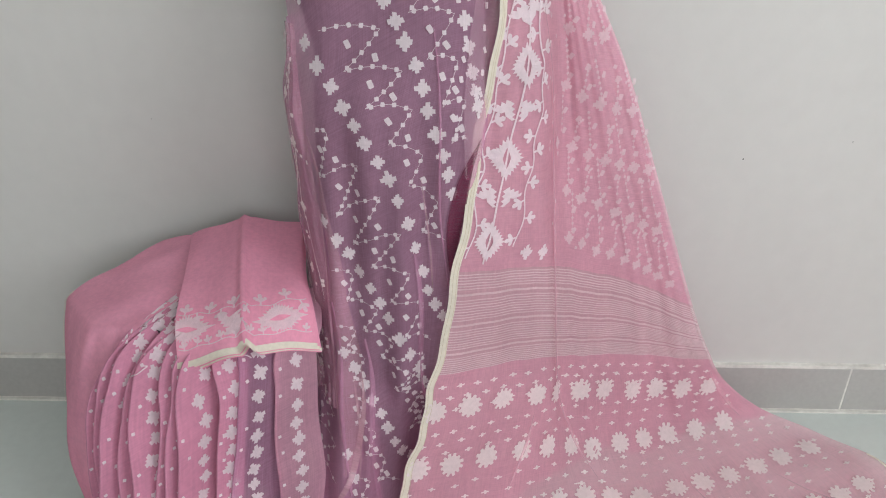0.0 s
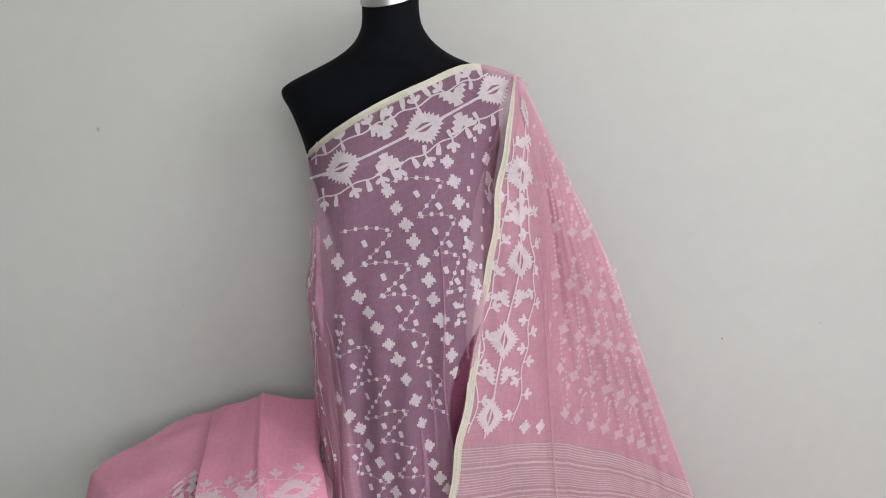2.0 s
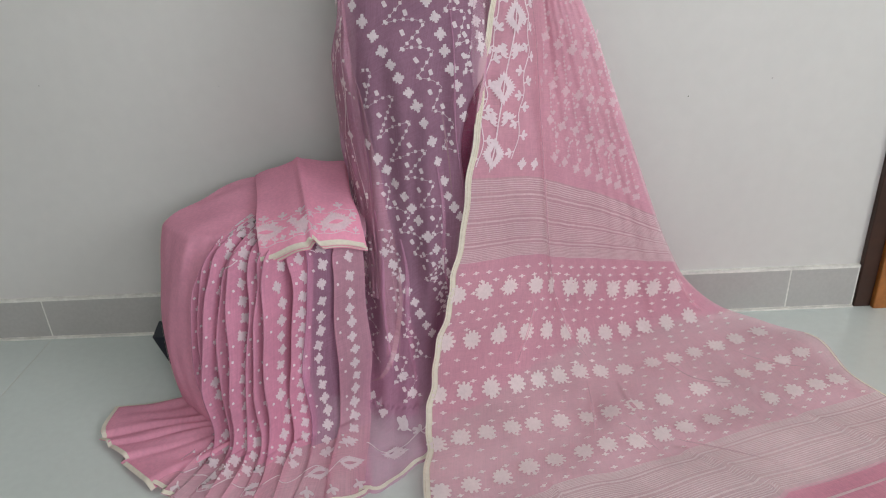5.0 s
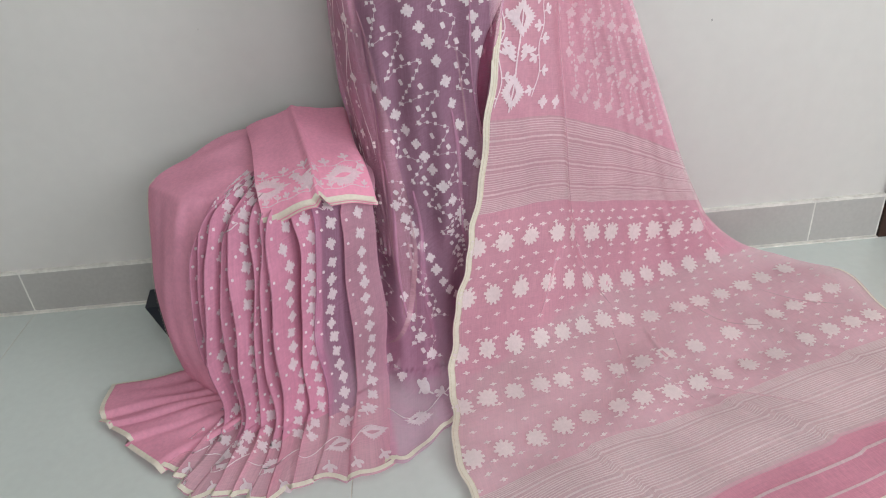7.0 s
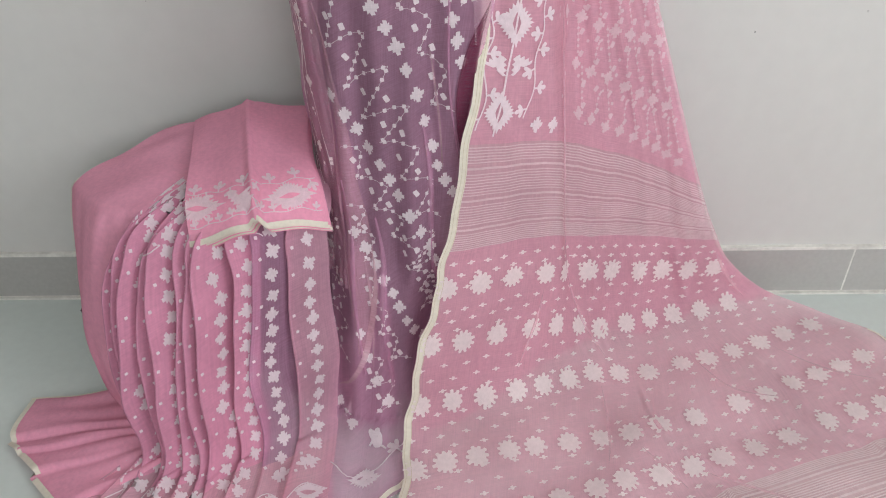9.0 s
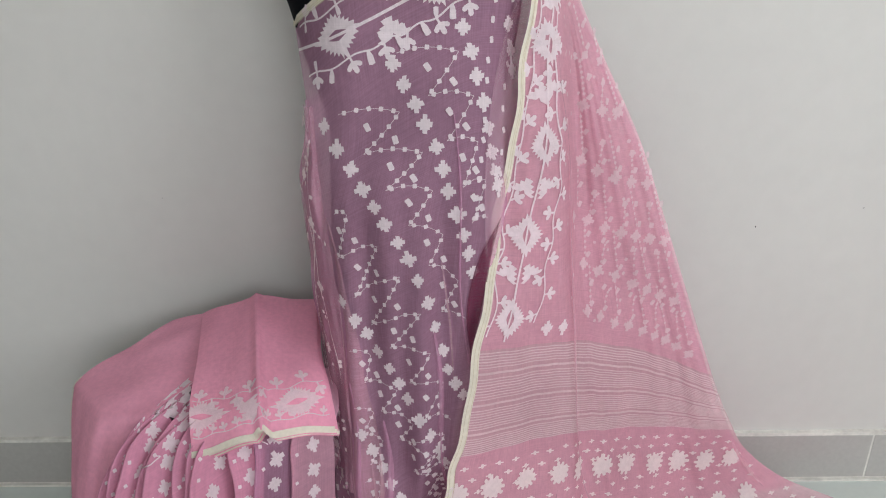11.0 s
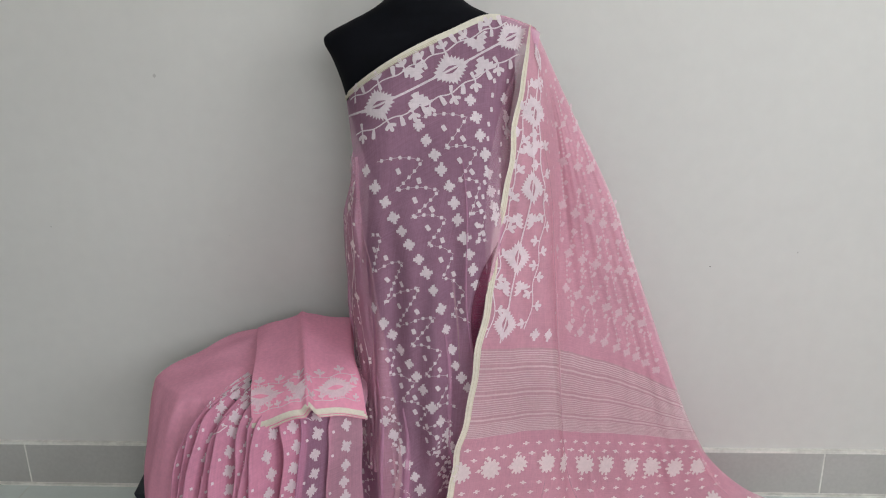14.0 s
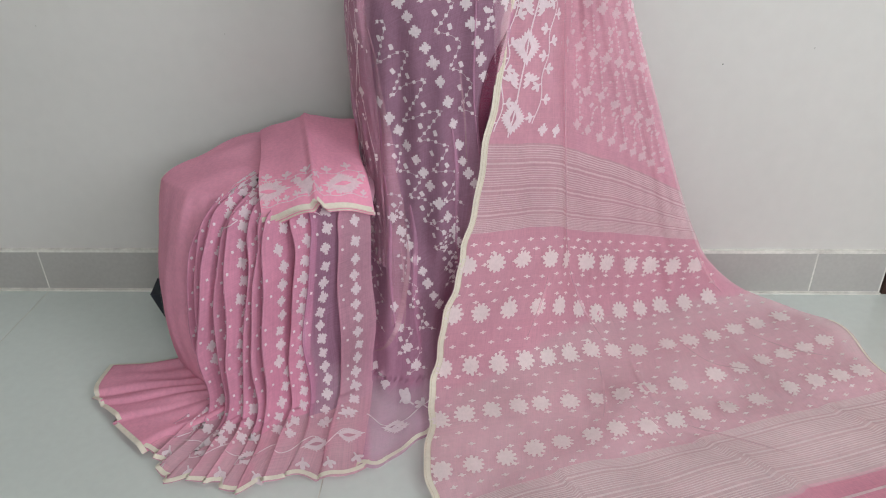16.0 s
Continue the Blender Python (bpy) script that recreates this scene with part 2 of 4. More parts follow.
def flower_shape(petals=7, inner=0.80, jag=0.13):
    """A woven flower with square-cut petals, 1 across."""
    pts, w = [], 2 * math.pi / petals
    for i in range(petals):
        out = 0.5 * random.uniform(1 - jag, 1 + jag)
        for off, r in ((-0.36, inner * 0.5), (-0.27, out), (0.0, out * 1.04), (0.24, out), (0.33, inner * 0.5 * random.uniform(0.85, 1.1))):
            a = (i + off) * w
            pts.append((r * math.cos(a), r * math.sin(a)))
    return [pts]


def rect_shape():
    return [[(-0.26, -0.5), (0.22, -0.52), (0.34, -0.4), (0.35, 0.4), (0.24, 0.5), (-0.22, 0.52), (-0.34, 0.4), (-0.34, -0.4)]]


def medallion_shape(teeth=6, half=0.74, eye=0.5):
    """A saw-edged lozenge, 1 long, with an open almond eye: a ring of quads."""
    n = teeth * 8
    outer, inner = [], []
    for i in range(n):
        a = 2 * math.pi * i / n
        c, s = math.cos(a), math.sin(a)
        r = 0.5 / (abs(c) ** 1.12 + (abs(s) / half) ** 1.12) ** (1 / 1.12)
        r *= random.uniform(1.06, 1.13) if i % 2 == 0 else 0.87
        outer.append((r * c, r * s))
        e = 0.5 * eye / (abs(c) ** 1.2 + (abs(s) / (half * 0.50)) ** 1.2) ** (1 / 1.2)
        inner.append((e * c, e * s))
    return [[outer[i], outer[(i + 1) % n], inner[(i + 1) % n], inner[i]] for i in range(n)]


def spray_shape():
    """Half a saw-edged lozenge standing on its base, 1 wide."""
    pts, n = [(-0.42, 0.0), (-0.10, 0.05), (0.0, 0.16), (0.10, 0.05), (0.42, 0.0)], 4
    for side in (1, -1):
        row = []
        for i in range(n):
            f = (i + 0.5) / n
            x, y = 0.47 * (1 - f ** 1.1), 0.66 * f
            row += [(x + 0.11, y + 0.02), (x - 0.06, y + 0.04)]
        pts += [(side * x, y) for x, y in (row if side > 0 else row[::-1])]
        if side > 0:
            pts.append((0.0, 0.70))
    return [pts]


def leaf_shape():
    """Blunt woven leaves forking from a stalk, 1 tall."""
    out = [[(-0.07, -0.05), (0.07, -0.05), (0.07, 0.36), (-0.07, 0.36)]]
    for a, k in ((-0.95, 0.85), (0.0, 1.0), (0.95, 0.85)):
        c, s = math.cos(a), math.sin(a)
        shape = ((-0.08, 0.02), (0.08, 0.02), (0.17 * k, 0.30 * k), (0.17 * k, 0.58 * k), (0.07, 0.70 * k), (-0.08, 0.68 * k), (-0.17 * k, 0.54 * k), (-0.15 * k, 0.26 * k))
        out.append([(x * c + y * s, 0.34 - x * s + y * c) for x, y in shape])
    return out


def stub_shape():
    """A single blunt leaf, square at its end."""
    return [[(-0.10, 0.0), (0.10, 0.0), (0.22, 0.45), (0.26, 0.92), (0.05, 1.0), (-0.20, 0.94), (-0.22, 0.42)]]


def dash_shape():
    """A small woven dash, thick in its middle."""
    return [[(-0.5, -0.07), (-0.18, -0.09), (-0.14, -0.26), (0.14, -0.26), (0.18, -0.09), (0.5, -0.07), (0.5, 0.07), (0.18, 0.09), (0.14, 0.26), (-0.14, 0.26), (-0.18, 0.09), (-0.5, 0.07)]]


# ---- room ----
def wall(name, x0, x1, y0, y1, z0, z1, label):
    return tagged(box(name, x0, x1, y0, y1, z0, z1, WALL), label, "wall", kind="structure")


back = wall("wall_north", -3.0, 1.775, 4.0, 4.15, 0, 2.8, "off-white painted plaster wall with small marks")
wall("wall_north_over_door", 1.775, 2.78, 4.0, 4.15, 2.1, 2.8, "off-white painted plaster wall above the door")
wall("wall_north_end", 2.78, 3.25, 4.0, 4.15, 0, 2.8, "off-white painted plaster wall beside the door")
wall("wall_west", -3.15, -3.0, 0.45, 4.15, 0, 2.8, "off-white painted plaster side wall")
# the front wall has a window opening x 1.05..2.7, z 1.1..2.4
wall("wall_south_low", -3.0, 3.25, 0.45, 0.6, 0, 1.1, "off-white painted plaster wall under the window")
wall("wall_south_top", -3.0, 3.25, 0.45, 0.6, 2.4, 2.8, "off-white painted plaster wall over the window")
wall("wall_south_left", -3.0, 1.05, 0.45, 0.6, 1.1, 2.4, "off-white painted plaster wall beside the window")
wall("wall_south_right", 2.7, 3.25, 0.45, 0.6, 1.1, 2.4, "off-white painted plaster wall beside the window")
wall("wall_east_low", 3.1, 3.25, 0.6, 4.0, 0, 1.1, "off-white painted plaster wall under the window")
wall("wall_east_top", 3.1, 3.25, 0.6, 4.0, 2.4, 2.8, "off-white painted plaster wall over the window")
wall("wall_east_left", 3.1, 3.25, 0.6, 1.25, 1.1, 2.4, "off-white painted plaster wall beside the window")
wall("wall_east_right", 3.1, 3.25, 2.55, 4.0, 1.1, 2.4, "off-white painted plaster wall beside the window")
tagged(box("ceiling", -3.15, 3.25, 0.45, 4.15, 2.8, 2.9, CEIL), "plain white painted ceiling", "ceiling", kind="structure")

# the door at the wall's end: a dark frame proud of the plaster, a varnished leaf
frame_ob = tagged(new("door_1"), "dark brown wooden door frame with varnished orange door leaf", "door", kind="structure")
under(box("door_jamb", 1.762, 1.80, 3.985, 4.15, 0, 2.1, DARKWOOD, 0.002), frame_ob, "dark stained jamb")
under(box("door_jamb", 2.75, 2.79, 3.985, 4.15, 0, 2.1, DARKWOOD, 0.002), frame_ob, "dark stained jamb")
under(box("door_head", 1.80, 2.75, 3.985, 4.15, 2.06, 2.1, DARKWOOD, 0.002), frame_ob)
under(box("door_stop", 1.80, 1.835, 3.972, 4.02, 0, 2.06, ORANGEWOOD, 0.003), frame_ob, "varnished orange bead")
under(box("door_leaf", 1.836, 2.749, 3.99, 4.03, 0.006, 2.058, ORANGEWOOD, 0.003), frame_ob, "varnished orange wooden leaf")

# ---- mannequin ----
def mannequin():
    """One smooth dress form, black, with a silver cap on its neck."""
    # z, centre x, centre y, half width, half depth, squareness
    rows = [(0.0, 0.715, 3.78, 0.066, 0.07, 2.2), (0.25, 0.728, 3.79, 0.078, 0.075, 2.2), (0.45, 0.745, 3.815, 0.100, 0.08, 2.1), (0.58, 0.755, 3.83, 0.112, 0.085, 2.1), (0.70, 0.762, 3.83, 0.112, 0.078, 2.1),
            (0.76, 0.768, 3.83, 0.114, 0.075, 2.1), (0.85, 0.765, 3.835, 0.136, 0.070, 2.0), (0.91, 0.763, 3.84, 0.148, 0.066, 2.0), (0.955, 0.754, 3.842, 0.155, 0.058, 2.0),
            (0.983, 0.753, 3.845, 0.168, 0.052, 2.1), (0.998, 0.753, 3.845, 0.158, 0.048, 2.1), (1.018, 0.757, 3.843, 0.120, 0.046, 2.1), (1.034, 0.756, 3.84, 0.085, 0.047, 2.1),
            (1.052, 0.756, 3.84, 0.060, 0.044, 2.0), (1.072, 0.755, 3.84, 0.046, 0.042, 2.0), (1.092, 0.754, 3.84, 0.0415, 0.0415, 2.0), (1.124, 0.754, 3.84, 0.041, 0.041, 2.0)]
    n, verts, faces, index = 48, [], [], []
    fine = []
    for i in range((len(rows) - 1) * 4 + 1):
        t = i / 4
        fine.append(spline([r[:3] for r in rows], t)[:] + spline([r[3:] for r in rows], t)[:])
    cap = [(0.0435, 1.116), (0.0435, 1.130), (0.042, 1.134), (0.038, 1.135), (0.037, 1.133), (0.001, 1.133)]
    for z, cx, cy, a, b, p in fine:
        for k in range(n):
            th = 2 * math.pi * k / n
            c, s = math.cos(th), math.sin(th)
            verts.append((cx + a * math.copysign(abs(c) ** (2 / p), c), cy + b * math.copysign(abs(s) ** (2 / p), s), z))
    for r, z in cap:
        for k in range(n):
            th = 2 * math.pi * k / n
            verts.append((0.754 + r * math.cos(th), 3.84 + r * math.sin(th), z + r * (0.14 * math.cos(th) + 0.34 * math.sin(th))))
    for j in range(len(fine) + len(cap) - 1):
        if j == len(fine) - 1:
            continue
        for k in range(n):
            faces.append((j * n + k, j * n + (k + 1) % n, (j + 1) * n + (k + 1) % n, (j + 1) * n + k))
            index.append(0 if j < len(fine) else 2 if j >= len(fine) + 3 else 1)
    # z is stored first in the rows
    ob = mesh_object("mannequin", verts, faces, [BLACK, CHROME, DUST], index)
    return tagged(ob, "black cloth-covered dress form with a silver neck cap", "mannequin")


mannequin()


# ---- saree on the mannequin ----
def left_edge(z):
    return curve([0.62, 0.624, 0.628, 0.630, 0.614, 0.597, 0.604, 0.638, 0.622, 0.60], min(max(z / 0.11, 0), 8.9))


def front(x, z):
    """Depth of the cloth over the mannequin's front."""
    yf = curve([3.60, 3.66, 3.69, 3.705, 3.712, 3.715, 3.712, 3.70, 3.722, 3.745, 3.768, 3.785], min(max(z * 10, 0), 10.9))
    side = abs((x - 0.765) / 0.145)
    if x < 0.765:
        give = 0.095 * (0.25 + 0.75 * smooth01(z / 0.4))
    else:
        give = 0.085 - 0.065 * smooth01((z - 0.86) / 0.12)
    y = yf + give * min(side, 1.25) ** 4
    y += 0.06 * smooth01((x - 0.735) / 0.05) * smooth01((0.32 - z) / 0.22)
    y += 0.004 * noise.noise((x * 22, z * 7, 1.7)) + 0.0012 * noise.noise((x * 70, z * 60, 4.1))
    hang = smooth01((0.85 - z) / 0.4)
    y += hang * (0.007 * math.sin(x * 62 + z * 3.0) + 0.004 * math.sin(x * 131 - z * 5))
    y += 0.0025 * math.sin(x * 38 + z * 41) * smooth01((0.7 - z) * 2)
    return min(y, 3.90)


def on_front(x, z):
    """The cloth's front; below the floor line it runs forward over the floor."""
    if z >= 0.03:
        return Vector((x, front(x, z), z))
    run = 0.03 - z
    bend = smooth01(run / 0.05)
    return Vector((x, front(x, 0.03) - max(run - 0.012, 0), 0.03 * (1 - bend) + 0.008 + 0.003 * math.sin(x * 90) * bend))


def neckline(x):
    return curve([0.893, 0.936, 0.971, 0.998, 1.020, 1.004, 0.970], min(max((x - 0.618) / 0.0625, 0), 5.9))


saree = tagged(new("draped_saree"), "sheer pink cotton saree with woven white flowers draped on the mannequin", "saree")


def body(u, v):
    z = 0.0
    top = neckline(0.62 + 0.335 * u)
    low = -0.213 + 0.15 * u
    z = top + (low - top) * v
    x0, x1 = left_edge(z), 0.79 + 0.16 * max(z, 0)
    x = x0 + (x1 - x0) * u
    return on_front(x, min(z, neckline(x)))


sheet("body_panel", body, steps(0, 1, 90), steps(0, 1, 120), [SHEER], saree, uvscale=(0.35, 1.1))


def side(u, v):
    """The cloth carried round the form's left flank."""
    z = 0.80 - 0.80 * v
    x0 = left_edge(z)
    return Vector((x0 - 0.012 * math.sin(math.pi * u) * smooth01(v * 4) + 0.05 * u * u, front(x0, z) - 0.01 + 0.10 * u + 0.006 * math.sin(v * 40 + u * 6), z + 0.005)) + Vector((0.006 * noise.noise((u * 5, v * 9, 2.2)), 0.008 * noise.noise((u * 4, v * 14, 7.7)), 0))


sheet("side_panel", side, steps(0, 1, 20), steps(0, 1, 60), [SHEER], saree, uvscale=(0.2, 0.8))


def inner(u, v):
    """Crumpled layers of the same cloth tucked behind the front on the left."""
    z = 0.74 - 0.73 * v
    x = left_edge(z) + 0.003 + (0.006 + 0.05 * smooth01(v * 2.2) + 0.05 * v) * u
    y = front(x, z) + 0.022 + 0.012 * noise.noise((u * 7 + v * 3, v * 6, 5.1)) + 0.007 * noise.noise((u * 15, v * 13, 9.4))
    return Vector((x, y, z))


# same cloth; the deeper pink holds the shade among the tucked layers
sheet("inner_layer", inner, steps(0, 1, 50), steps(0, 1, 110), [fabric("shaded_layer_pink", (0.50, 0.19, 0.32), 0.66)], saree, "tucked layers coloured darker for shade", uvscale=(0.1, 0.7))


def overlap(u, v):
    """A loose fold with a free edge beside the front, wider towards its foot."""
    z = 0.665 - 0.535 * v
    x0 = curve([0.655, 0.667, 0.667, 0.667, 0.667, 0.674], v * 5)
    x1 = curve([0.658, 0.676, 0.689, 0.702, 0.708, 0.690], v * 5)
    x = x0 + (x1 - x0) * u + 0.0015 * math.sin(v * 23)
    return Vector((x, front(x, z) - 0.0006 - 0.0012 * math.sin(math.pi * u), z))


sheet("front_fold", overlap, steps(0, 1, 20), steps(0, 1, 90), [fabric("sheer_fold", (0.90, 0.54, 0.66), 0.38)], saree, "pale fold strip laid over the cloth", uvscale=(0.05, 0.6))


def flank(u, v):
    """Crumpled loose cloth over the flank, left of the fold."""
    z = 0.80 - 0.56 * v
    x0, x1 = left_edge(z) - 0.004, curve([0.648, 0.655, 0.662, 0.666, 0.667, 0.667], v * 5)
    x = x0 + (x1 - x0) * u
    crumple = 0.010 * noise.noise((u * 3 + v * 5, v * 4 - u * 2, 3.3)) + 0.005 * noise.noise((u * 7 - v * 9, v * 11 + u * 5, 8.8))
    return Vector((x, front(max(x, left_edge(z)), z) - 0.010 * math.sin(math.pi * min(max(u, 0), 1)) - 0.004 + crumple, z))


sheet("flank_layer", flank, steps(0, 1, 30), steps(0, 1, 120), [fabric("sheer_flank", (0.88, 0.50, 0.64), 0.36)], saree, "crumpled loose layer", uvscale=(0.06, 0.6))


def lap(u, v):
    """A second sheer layer lying along the saree end's border."""
    z = 0.958 - 0.35 * v
    x0 = curve([0.916, 0.889, 0.870, 0.861, 0.858, 0.860], v * 5)
    x1 = curve([0.926, 0.918, 0.906, 0.895, 0.884, 0.874], v * 5)
    x = x0 + (x1 - x0) * u
    return Vector((x, front(x, z) - 0.004 - 0.002 * math.sin(u * 5 + v * 3), z))


sheet("lap_layer", lap, steps(0, 1, 14), steps(0, 1, 60), [fabric("sheer_lap", (0.86, 0.60, 0.70), 0.24)], saree, "pale second layer", uvscale=(0.05, 0.4))


def gap_shade(u, v):
    """A dark strip beside the border, standing in for the shaded gap."""
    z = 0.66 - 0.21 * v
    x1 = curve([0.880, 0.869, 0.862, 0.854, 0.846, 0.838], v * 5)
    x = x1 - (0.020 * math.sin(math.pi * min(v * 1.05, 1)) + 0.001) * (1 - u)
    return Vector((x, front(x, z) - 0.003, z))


sheet("gap_shade_strip", gap_shade, steps(0, 1, 8), steps(0, 1, 40), [fabric("dark_gap_pink", (0.22, 0.05, 0.10), 0.7)], saree, "dark strip standing in for the shaded gap", uvscale=(0.05, 0.3))


def crease(x0, z0, z1, wide):
    return lambda u, v: Vector((x0 + 0.012 * v + 0.004 * math.sin(v * 7) + wide * (u - 0.5) * (0.4 + 0.6 * math.sin(math.pi * v)), front(x0 + 0.012 * v + wide * (u - 0.5), z0 + (z1 - z0) * v) - 0.0035 * math.sin(math.pi * u), z0 + (z1 - z0) * v))


for x0, z0, z1, wide in ((0.822, 0.80, 0.44, 0.004), (0.668, 0.42, 0.10, 0.010), (0.712, 0.36, 0.08, 0.012), (0.79, 0.50, 0.20, 0.008), (0.628, 0.70, 0.40, 0.010), (0.640, 0.78, 0.52, 0.006)):
    sheet("crease", crease(x0, z0, z1, wide), steps(0, 1, 6), steps(0, 1, 50), [SHEER], saree, uvscale=(0.02, 0.4))


def shoulder(u, v):
    """The gathered cloth over the shoulder, down to the back."""
    x = 0.862 + 0.080 * u
    top = neckline(x) - 0.004
    return Vector((x + 0.004 * v * u, front(x, top) - 0.002 + 0.125 * v, top + 0.005 * math.sin(math.pi * min(v * 1.3, 1)) - 0.07 * max(0, v - 0.6) + 0.0004 * math.sin(u * 40)))


sheet("shoulder_gather", shoulder, steps(0, 1, 30), steps(0, 1, 20), [PALLU], saree, uvscale=(0.12, 0.12))

# ---- the hanging end of the saree ----
P_LEFT = [(0.928, 3.782, 1.004), (0.911, 3.762, 0.875), (0.888, 3.74, 0.74), (0.868, 3.732, 0.61), (0.846, 3.70, 0.48), (0.817, 3.685, 0.339), (0.795, 3.665, 0.245), (0.770, 3.635, 0.165),
          (0.750, 3.612, 0.063), (0.746, 3.535, 0.012), (0.748, 3.412, 0.009), (0.775, 3.32, 0.008), (0.83, 3.20, 0.008), (0.87, 3.08, 0.008)]
P_STRIP = [(0.931, 3.80, 1.004), (0.949, 3.785, 0.885), (0.957, 3.778, 0.745), (0.957, 3.762, 0.60), (0.965, 3.762, 0.455), (0.975, 3.77, 0.31), (0.98, 3.76, 0.215), (0.972, 3.74, 0.125),
           (0.962, 3.69, 0.03), (0.955, 3.58, 0.014), (0.94, 3.475, 0.010), (0.94, 3.385, 0.009), (0.99, 3.26, 0.009), (1.03, 3.14, 0.009)]
P_VALLEY = [(0.934, 3.815, 1.003), (0.970, 3.842, 0.87), (0.988, 3.86, 0.73), (0.998, 3.855, 0.58), (1.008, 3.815, 0.425), (1.018, 3.82, 0.275), (1.028, 3.815, 0.183), (1.04, 3.79, 0.085),
            (1.06, 3.735, 0.018), (1.045, 3.595, 0.012), (1.03, 3.50, 0.010), (1.03, 3.42, 0.009), (1.08, 3.295, 0.009), (1.12, 3.18, 0.009)]
P_MID = [(0.938, 3.83, 1.001), (0.993, 3.858, 0.855), (1.035, 3.865, 0.715), (1.075, 3.875, 0.56), (1.13, 3.885, 0.36), (1.147, 3.89, 0.228), (1.165, 3.885, 0.138), (1.18, 3.86, 0.048),
         (1.20, 3.765, 0.016), (1.19, 3.635, 0.012), (1.20, 3.55, 0.010), (1.225, 3.482, 0.009), (1.29, 3.37, 0.009), (1.33, 3.26, 0.009)]
P_RIGHT = [(0.943, 3.845, 0.998), (1.021, 3.88, 0.842), (1.087, 3.888, 0.712), (1.142, 3.89, 0.570), (1.245, 3.90, 0.30), (1.290, 3.905, 0.20), (1.335, 3.925, 0.125), (1.42, 3.945, 0.045),
           (1.52, 3.915, 0.014), (1.60, 3.835, 0.012), (1.612, 3.71, 0.011), (1.65, 3.63, 0.010), (1.72, 3.53, 0.010), (1.76, 3.42, 0.010)]
pallu_base = net([P_LEFT, P_STRIP, P_VALLEY, P_MID, P_RIGHT], [0, 0.25, 0.36, 0.66, 1])


def pallu(u, v):
    p = pallu_base(u, v)
    hang = smooth01(v / 2) * smooth01((8.5 - v) / 2)
    p.y += hang * (0.0016 * math.sin(u * 31 + 0.5 * v) + 0.0008 * math.sin(u * 77 - v) + 0.003 * noise.noise((u * 5, v * 0.6, 0.3)))
    uf = 0.232 + 0.09 * smooth01((v - 1.4) / 1.4)
    p.y -= 0.003 * math.exp(-((u - uf) / 0.016) ** 2) * smooth01((v - 0.8) / 1.2) * smooth01((7.6 - v) / 1.5)
    for uv, depth in ((0.11, 0.004), (0.19, 0.004), (0.47, 0.006), (0.60, 0.005), (0.80, 0.005)):
        p.y -= depth * math.exp(-((u - uv - 0.012 * math.sin(v * 1.3 + uv * 9)) / 0.022) ** 2) * smooth01((v - 4.9) / 1.0) * smooth01((8.4 - v) / 1.5)
    edge = max(0.0, 1 - u / 0.2) * smooth01(v)
    p.x += edge * (0.0025 * math.sin(v * 4.3) + 0.0015 * math.sin(v * 9.1))
    for uc, v0, v1, jog in ((0.57 + 0.055 * (v - 8.3), 8.1, 10.4, 0.003), (0.28 + 0.06 * (v - 10.8), 10.4, 12.6, 0.006), (0.655 + 0.045 * (v - 10.7), 10.3, 12.6, 0.007), (0.865 + 0.03 * (v - 10.7), 10.2, 12.4, 0.006), (0.84 + 0.012 * (v - 10), 8.2, 10.4, 0.004)):
        there = smooth01((v - v0) * 2) * smooth01((v1 - v) * 2)
        p.z += 0.004 * math.exp(-((u - uc) / 0.006) ** 2) * there
        p.y += jog * (smooth01((u - uc) / 0.012 + 0.5) - 0.5) * there * math.exp(-((u - uc) / 0.05) ** 2)
    lie = smooth01((v - 7.5) / 1.5)
    p.z += lie * (0.006 + 0.004 * math.sin(u * 13 + v * 2.1) + 0.002 * math.sin(u * 29 - v * 3.7))
    return p


pal = tagged(new("saree_end"), "sheer pink saree end with striped band, spread on the floor", "saree")
sheet("cloth", pallu, steps(0, 1, 180), steps(0, 13, 260), [PALLU, BAND, DEEP], pal, uvscale=(0.6, 0.13), pick=lambda u, v: 1 if 4 < v < 5.2 or 10.78 < v < 12 else 2 if v >= 12.05 else 0)


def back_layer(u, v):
    """The same cloth doubled behind the hanging part, its colour darkened to dim it."""
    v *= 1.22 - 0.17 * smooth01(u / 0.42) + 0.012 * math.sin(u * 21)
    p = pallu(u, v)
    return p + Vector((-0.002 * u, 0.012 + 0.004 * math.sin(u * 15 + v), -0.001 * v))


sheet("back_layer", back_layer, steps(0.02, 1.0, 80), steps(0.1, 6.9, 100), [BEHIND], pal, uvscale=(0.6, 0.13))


def across(v, f):
    """The u that lies the share f of the way across the cloth at v."""
    pts = [pallu_base(k / 40, v) for k in range(41)]
    run = [0.0]
    for a, b in zip(pts, pts[1:]):
        run.append(run[-1] + (b - a).length)
    want = f * run[-1]
    for k in range(40):
        if run[k + 1] >= want:
            return (k + (want - run[k]) / max(run[k + 1] - run[k], 1e-6)) / 40
    return 1.0


